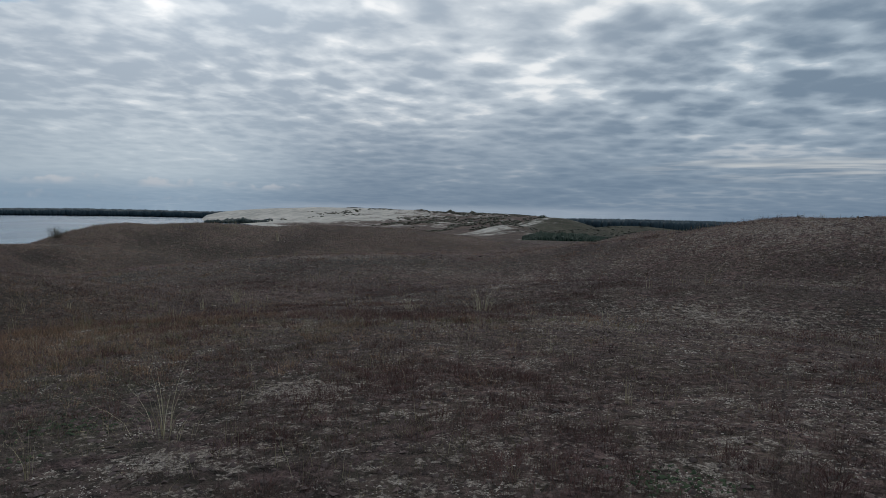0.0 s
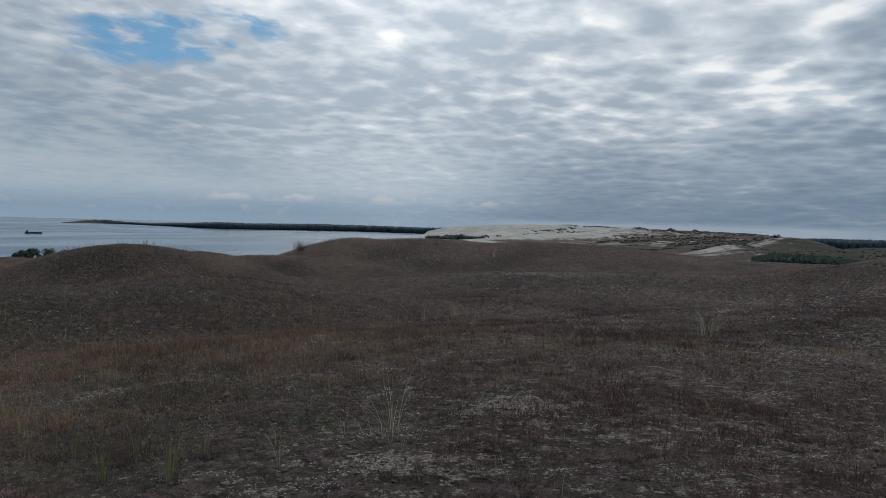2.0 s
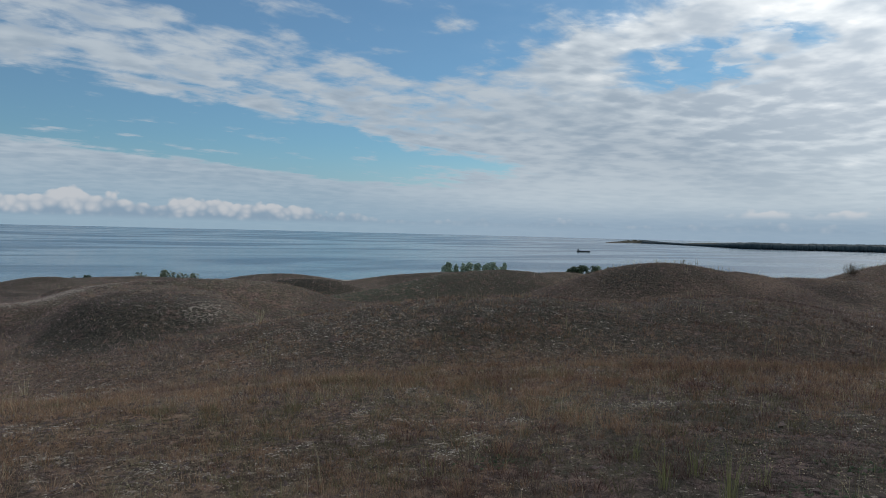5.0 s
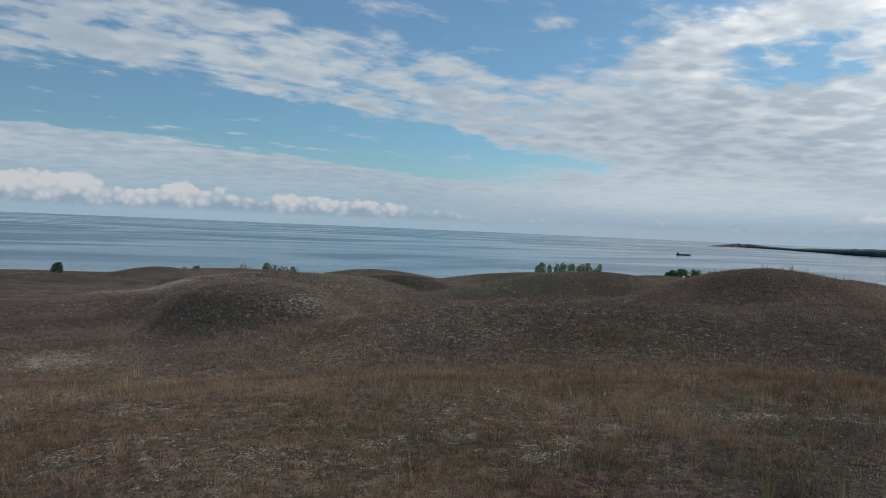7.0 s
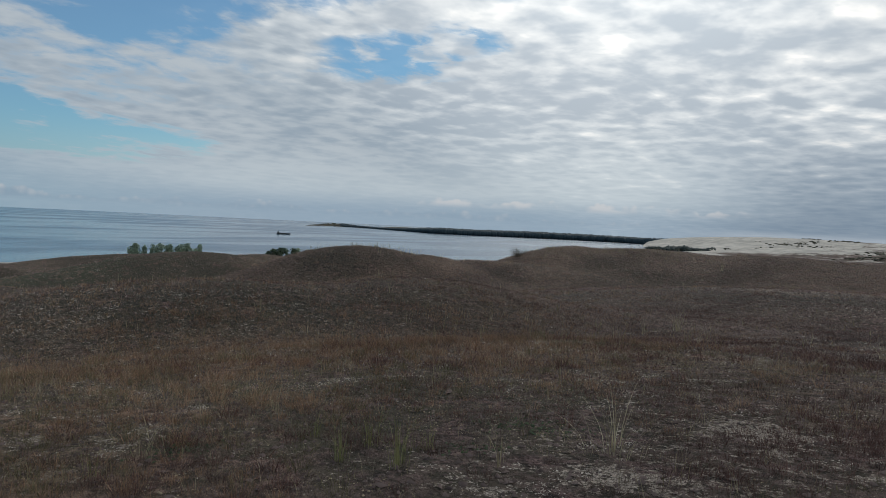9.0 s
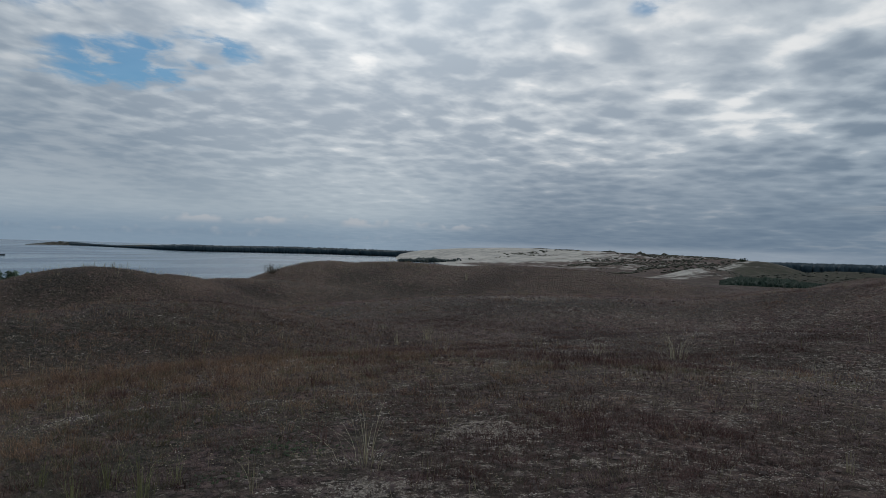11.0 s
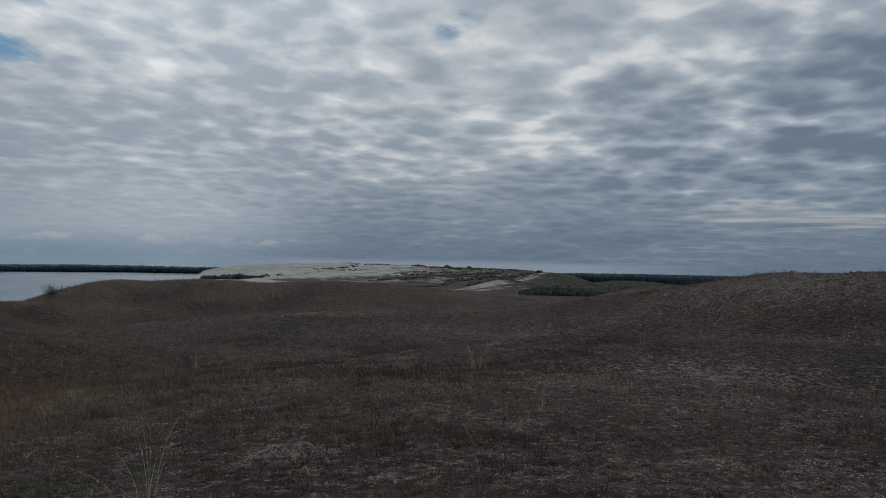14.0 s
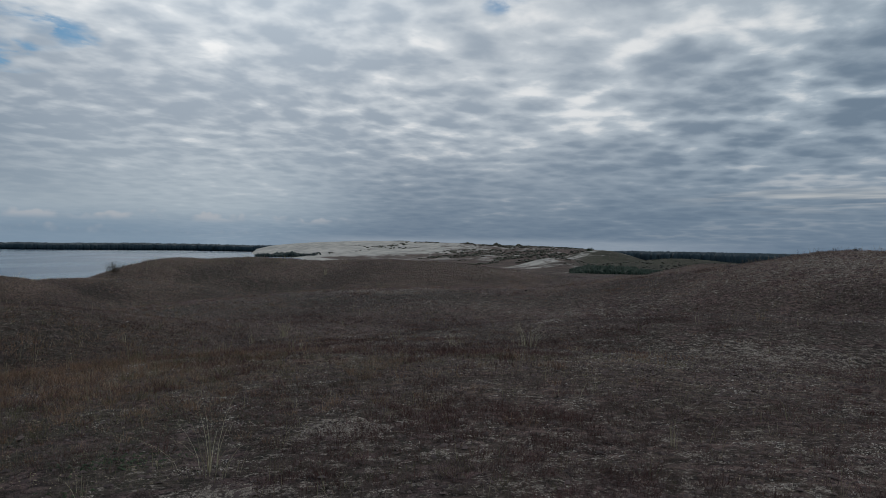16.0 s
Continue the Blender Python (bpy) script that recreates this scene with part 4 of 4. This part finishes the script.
for k, (turn, top, width) in enumerate([(47.8, -18.0, 7.5), (47.2, -17.2, 7.5), (46.65, -16.9, 3.2), (46.2, -16.8, 7.6), (45.7, -17.2, 6.4), (45.05, -17.4, 5.0)]):
    tree("shore_willow", turn, 436 + 3 * (k % 3), top, width * 1.2, PINE if k in (0, 1, 3) else POPLAR, "dense dark green tree at the edge of the lagoon", "tree", "trees by the lagoon shore", 220 + k, 0.05, 1500)


def bush(name, turn, far, top_angle, width, mat, label, category, seed, leaves=260, cone=False):
    top = EYE + far * math.tan(radians(top_angle))
    tree(name, turn, far, top, width, mat, label, category, "bushes along the dunes", seed, 0.05, leaves, 0.9, cone)


bush("pine_bush", 93.9, 131, -3.76, 2.3, PINE, "small cone-shaped dark mountain pine on a dune crest", "bush", 240, 620, True)
bush("pine_bush", 84.5, 152, -3.83, 1.7, PINE, "low dark mountain pine on a dune crest", "bush", 241)
bush("pine_bush", 85.4, 152, -3.93, 1.0, PINE, "low dark mountain pine on a dune crest", "bush", 242, 120)
bush("willow_bush", 81.0, 165, -3.58, 3.2, WILLOW, "sparse grey-green willow bush behind the dune", "bush", 243, 300)
bush("willow_bush", 79.1, 162, -3.48, 4.6, WILLOW, "grey-green willow bush behind the dune", "bush", 244, 420)
bush("willow_bush", 78.0, 162, -3.68, 3.6, WILLOW, "grey-green willow bush behind the dune", "bush", 245, 320)
bush("willow_bush", 77.2, 163, -3.72, 3.6, WILLOW, "low grey-green willow bush behind the dune", "bush", 246, 340)
bush("lone_tree", -7.9, 600, -0.05, 5.5, PINE, "lone windswept pine on a green dune", "tree", 247, 300)


def twig_bush(turn, far, height, width, count, seed, label):
    """Bare upright twigs with a few dark leaves."""
    rng = np.random.default_rng(seed)
    x, y = at_turn(turn, far)
    ob = new("twig_bush")
    ob.location = (x, y, ground_z(x, y))
    tagged(ob, label, "bush", "bushes along the dunes")
    bm, lobes = bmesh.new(), []
    for _ in range(count):
        bx, by = rng.normal(0, width * 0.28), rng.normal(0, width * 0.2)
        h = height * rng.uniform(0.45, 1.05)
        tip = (bx * 1.25 + rng.normal(0, 0.14), by * 1.25 + rng.normal(0, 0.1), h)
        limb(bm, (bx * 0.8, by * 0.8, -0.03), tip, 0.012, 0.005)
        lobes.append(((tip[0], tip[1], h * 0.72), (0.07, 0.07, h * 0.28)))
    tagged(part("twigs", bm, BARK, ob), kind="stuff")
    v, f = leaf_cloud(rng, lobes, count * 5, 0.020)
    leaves = tagged(new("leaves", raw_mesh("leaves", v, f, SCRUB)), kind="stuff")
    leaves.parent = ob


twig_bush(28.35, 63, 0.85, 1.30, 64, 260, "dark twiggy bush on the flank of a dune")
twig_bush(29.7, 62, 0.42, 0.9, 12, 261, "low twiggy bush on the flank of a dune")
twig_bush(30.9, 60, 0.35, 0.8, 9, 262, "low twiggy bush on the flank of a dune")
twig_bush(-26.4, 36.5, 0.15, 0.22, 8, 263, "dry dark weed stalks on a dune crest")


# ---- far woods and scrub ----
BALL = bmesh.new()
bmesh.ops.create_icosphere(BALL, subdivisions=1, radius=1.0)
BALL_V, BALL_F = np.array([v.co[:] for v in BALL.verts]), np.array([[v.index for v in f.verts] for f in BALL.faces])
BALL.free()


def crowns(rng, x, y, z, wide, tall, ragged=0.35):
    """Rough tree crowns, standing on z; points and triangles."""
    n, k = len(x), len(BALL_V)
    s = 1 + ragged * rng.uniform(-1, 1, (n, k, 1))
    v = BALL_V[None] * s * np.stack([wide, wide, tall * 0.55], 1)[:, None]
    v = v + np.stack([x, y, z + tall * 0.45], 1)[:, None]
    return v.reshape(-1, 3), (np.arange(n)[:, None, None] * k + BALL_F[None]).reshape(-1, 3)


def woods(name, label, mat, x, y, wide, tall, rng, category="forest", ragged=0.35):
    z = relief(x, y)
    v, f = crowns(rng, x, y, z, wide, tall, ragged)
    tagged(new(name, raw_mesh(name, v, f, mat)), label, category, kind="stuff")


rng = np.random.default_rng(31)
turn = rng.uniform(16.9, 42.5, 5600)
x, y = polar(turn, far_shore(turn) + 16 + 130 * rng.random(len(turn)) ** 1.3)
tall = (16.5 * (1 - 0.72 * smooth(turn, 34, 39.5)) + 0.6) * rng.uniform(0.82, 0.97, len(turn)) * (1 + 0.34 * fractal(x, y, 140, 2))
woods("hazed_far_forest", "long dark pine forest along the far shore of the bay", HAZED_WOOD, x, y, tall * rng.uniform(0.30, 0.46, len(turn)) + 1.0, tall, rng, ragged=0.25)
turn = rng.uniform(39.5, 44.9, 240)
x, y = polar(turn, far_shore(turn) + 20 + 160 * rng.random(len(turn)))
tall = rng.uniform(0.8, 3.6, len(turn)) * (0.3 + 0.7 * smooth(turn, 44.8, 43.2))
woods("cape_scrub", "low grey-green scrub on the sandy cape", HILL, x, y, tall * 1.1, tall, rng, "scrub")
turn = rng.uniform(-46, -9.5, 6400)
x, y = polar(turn, 1440 + 260 * rng.random(len(turn)))
tall = np.clip(EYE - np.hypot(x, y) * rng.uniform(0.0051, 0.0059, len(x)) - relief(x, y) + 3 * fractal(x, y, 160, 2), 2.0, 20)
woods("spit_forest", "dark pine forest on the flat land behind the dunes", HAZED_WOOD, x, y, tall * rng.uniform(0.28, 0.44, len(turn)), tall, rng, ragged=0.25)

# young pines in the hollow
turn = -6.3 - 8.8 * rng.random(6800) ** 1.05
x, y = polar(turn, 256 + 10 * np.sin(turn * 2.3) + 8 * np.sin(turn * 7.1) + 80 * rng.random(len(turn)) ** 0.8)
tall = (0.7 + 1.9 * smooth(turn, -6.0, -7.8) * smooth(turn, -14.5, -9.0)) * rng.uniform(0.40, 1.05, len(turn)) * (1 + 0.8 * fractal(x, y, 16, 2))
woods("young_pines", "dense thicket of young dark green pines in a hollow", YOUNG, x, y, tall * rng.uniform(0.20, 0.36, len(x)), tall, rng, "pines", 0.6)

# low bushes over the green hill and the flats beside it
turn = rng.uniform(-24, -5.0, 5200)
far = rng.uniform(360, 1000, len(turn))
x, y = polar(turn, far)
keep = fractal(x, y, 90, 4) + 0.16 * rng.random(len(x)) > 0.15
x, y = x[keep], y[keep]
tall = rng.uniform(0.15, 0.55, len(x)) * (1 + 0.5 * smooth(np.hypot(x, y), 500, 900))
woods("hill_scrub", "low grey-green scrub over a grassy hill", HILL, x, y, tall * rng.uniform(1.2, 2.8, len(x)), tall, rng, "scrub")

# dune wood at the foot of the white dune, and tussock scrub over its back
turn = rng.uniform(13.4, 18.5, 520)
x, y = polar(turn, 1420 + 60 * rng.random(len(turn)))
tall = rng.uniform(2.5, 7.0, len(turn)) * (0.40 + 0.75 * smooth(np.abs(turn - 16.6), 2.6, 0.8)) * (1 + 1.5 * fractal(x, y, 26, 2))
woods("hazed_dune_wood", "clump of dark bushy trees at the foot of a white dune", HAZED_DUNE_WOOD, x, y, tall * rng.uniform(0.40, 0.75, len(x)), tall, rng, "trees", 0.45)
turn = rng.uniform(-9.5, 13.0, 9500)
far = rng.uniform(780, 1720, len(turn))
x, y = polar(turn, far)
spread = fractal(x, y, 70, 4) + 0.35 * smooth(turn, 10, -4) - 0.12 - 0.25 * smooth(far, 1500, 1300) * smooth(turn, 3, 8)
keep = spread > 0.08
x, y = x[keep], y[keep]
tall = rng.uniform(0.4, 1.7, len(x)) ** 1.2
woods("dune_scrub", "scattered tussocks and low scrub on white sand", SCRUB, x, y, tall * rng.uniform(1.0, 2.6, len(x)), tall, rng, "scrub")
for turn, far, wide, tall in ((-0.55, 1590, 9, 6.5), (1.8, 1600, 14, 3.5), (-2.3, 1560, 7, 5), (-3.1, 1555, 6, 3), (7.0, 1690, 22, 2.5), (4.4, 1660, 16, 2.6)):
    x, y = at_turn(turn, far)
    n = 14
    xs, ys = x + rng.uniform(-1, 1, n) * wide, y + rng.uniform(-8, 8, n)
    woods("dune_thicket", "dark thicket on the crest of the white dune", SCRUB, xs, ys, rng.uniform(2.2, 4.2, n), tall * rng.uniform(0.5, 1.0, n) * (1.1 - np.abs(xs - x) / wide * 0.6), rng, "thicket")


# ---- boat ----
def boat():
    x, y = at_turn(46.95, 1171)
    ob = new("boat")
    ob.matrix_world = pose(x, y, WATER, 0, 0, 46.95)
    tagged(ob, "low dark cargo boat lying on the calm lagoon", "boat")
    hull_paint, cabin_paint, steel = paint("hull_paint", (0.035, 0.04, 0.045)), paint("cabin_paint", (0.16, 0.17, 0.18)), paint("mast_steel", (0.08, 0.08, 0.085), 0.4, 0.6)
    bm = bmesh.new()
    rings = []
    for px, half, keel, deck in ((-10.3, 1.7, -0.3, 1.9), (-8, 2.3, -0.7, 1.7), (-2, 2.5, -0.8, 1.45), (5, 2.4, -0.8, 1.5), (9, 1.3, -0.6, 1.9), (11, 0.15, 0.2, 2.3)):
        rings.append([bm.verts.new(c) for c in ((px, -half, deck), (px, -half * 0.85, keel * 0.3), (px, 0, keel), (px, half * 0.85, keel * 0.3), (px, half, deck))])
    for a, b in zip(rings, rings[1:]):
        for k in range(4):
            bm.faces.new((a[k], a[k + 1], b[k + 1], b[k]))
        bm.faces.new((a[0], b[0], b[4], a[4]))
    bm.faces.new(rings[0])
    bm.faces.new(rings[-1][::-1])
    bmesh.ops.recalc_face_normals(bm, faces=bm.faces)
    part("hull", bm, hull_paint, ob)

    def block(name, lo, hi, mat, label=""):
        b = bmesh.new()
        bmesh.ops.create_cube(b, size=1.0)
        for vtx in b.verts:
            vtx.co = [lo[i] + (hi[i] - lo[i]) * (vtx.co[i] + 0.5) for i in range(3)]
        bmesh.ops.bevel(b, geom=b.edges[:], offset=0.08, segments=1, affect="EDGES")
        return part(name, b, mat, ob, label)

    block("cabin", (-9.2, -1.4, 1.7), (-6.2, 1.4, 4.1), cabin_paint, "grey wheelhouse")
    block("cabin_roof", (-9.5, -1.6, 4.1), (-6.0, 1.6, 4.25), hull_paint)
    block("hatch", (-4.5, -1.6, 1.45), (6.5, 1.6, 2.05), hull_paint, "dark hold cover")
    bm = bmesh.new()
    limb(bm, (-7.6, 0, 4.2), (-7.6, 0, 7.0), 0.09, 0.05)
    part("mast", bm, steel, ob)


boat()
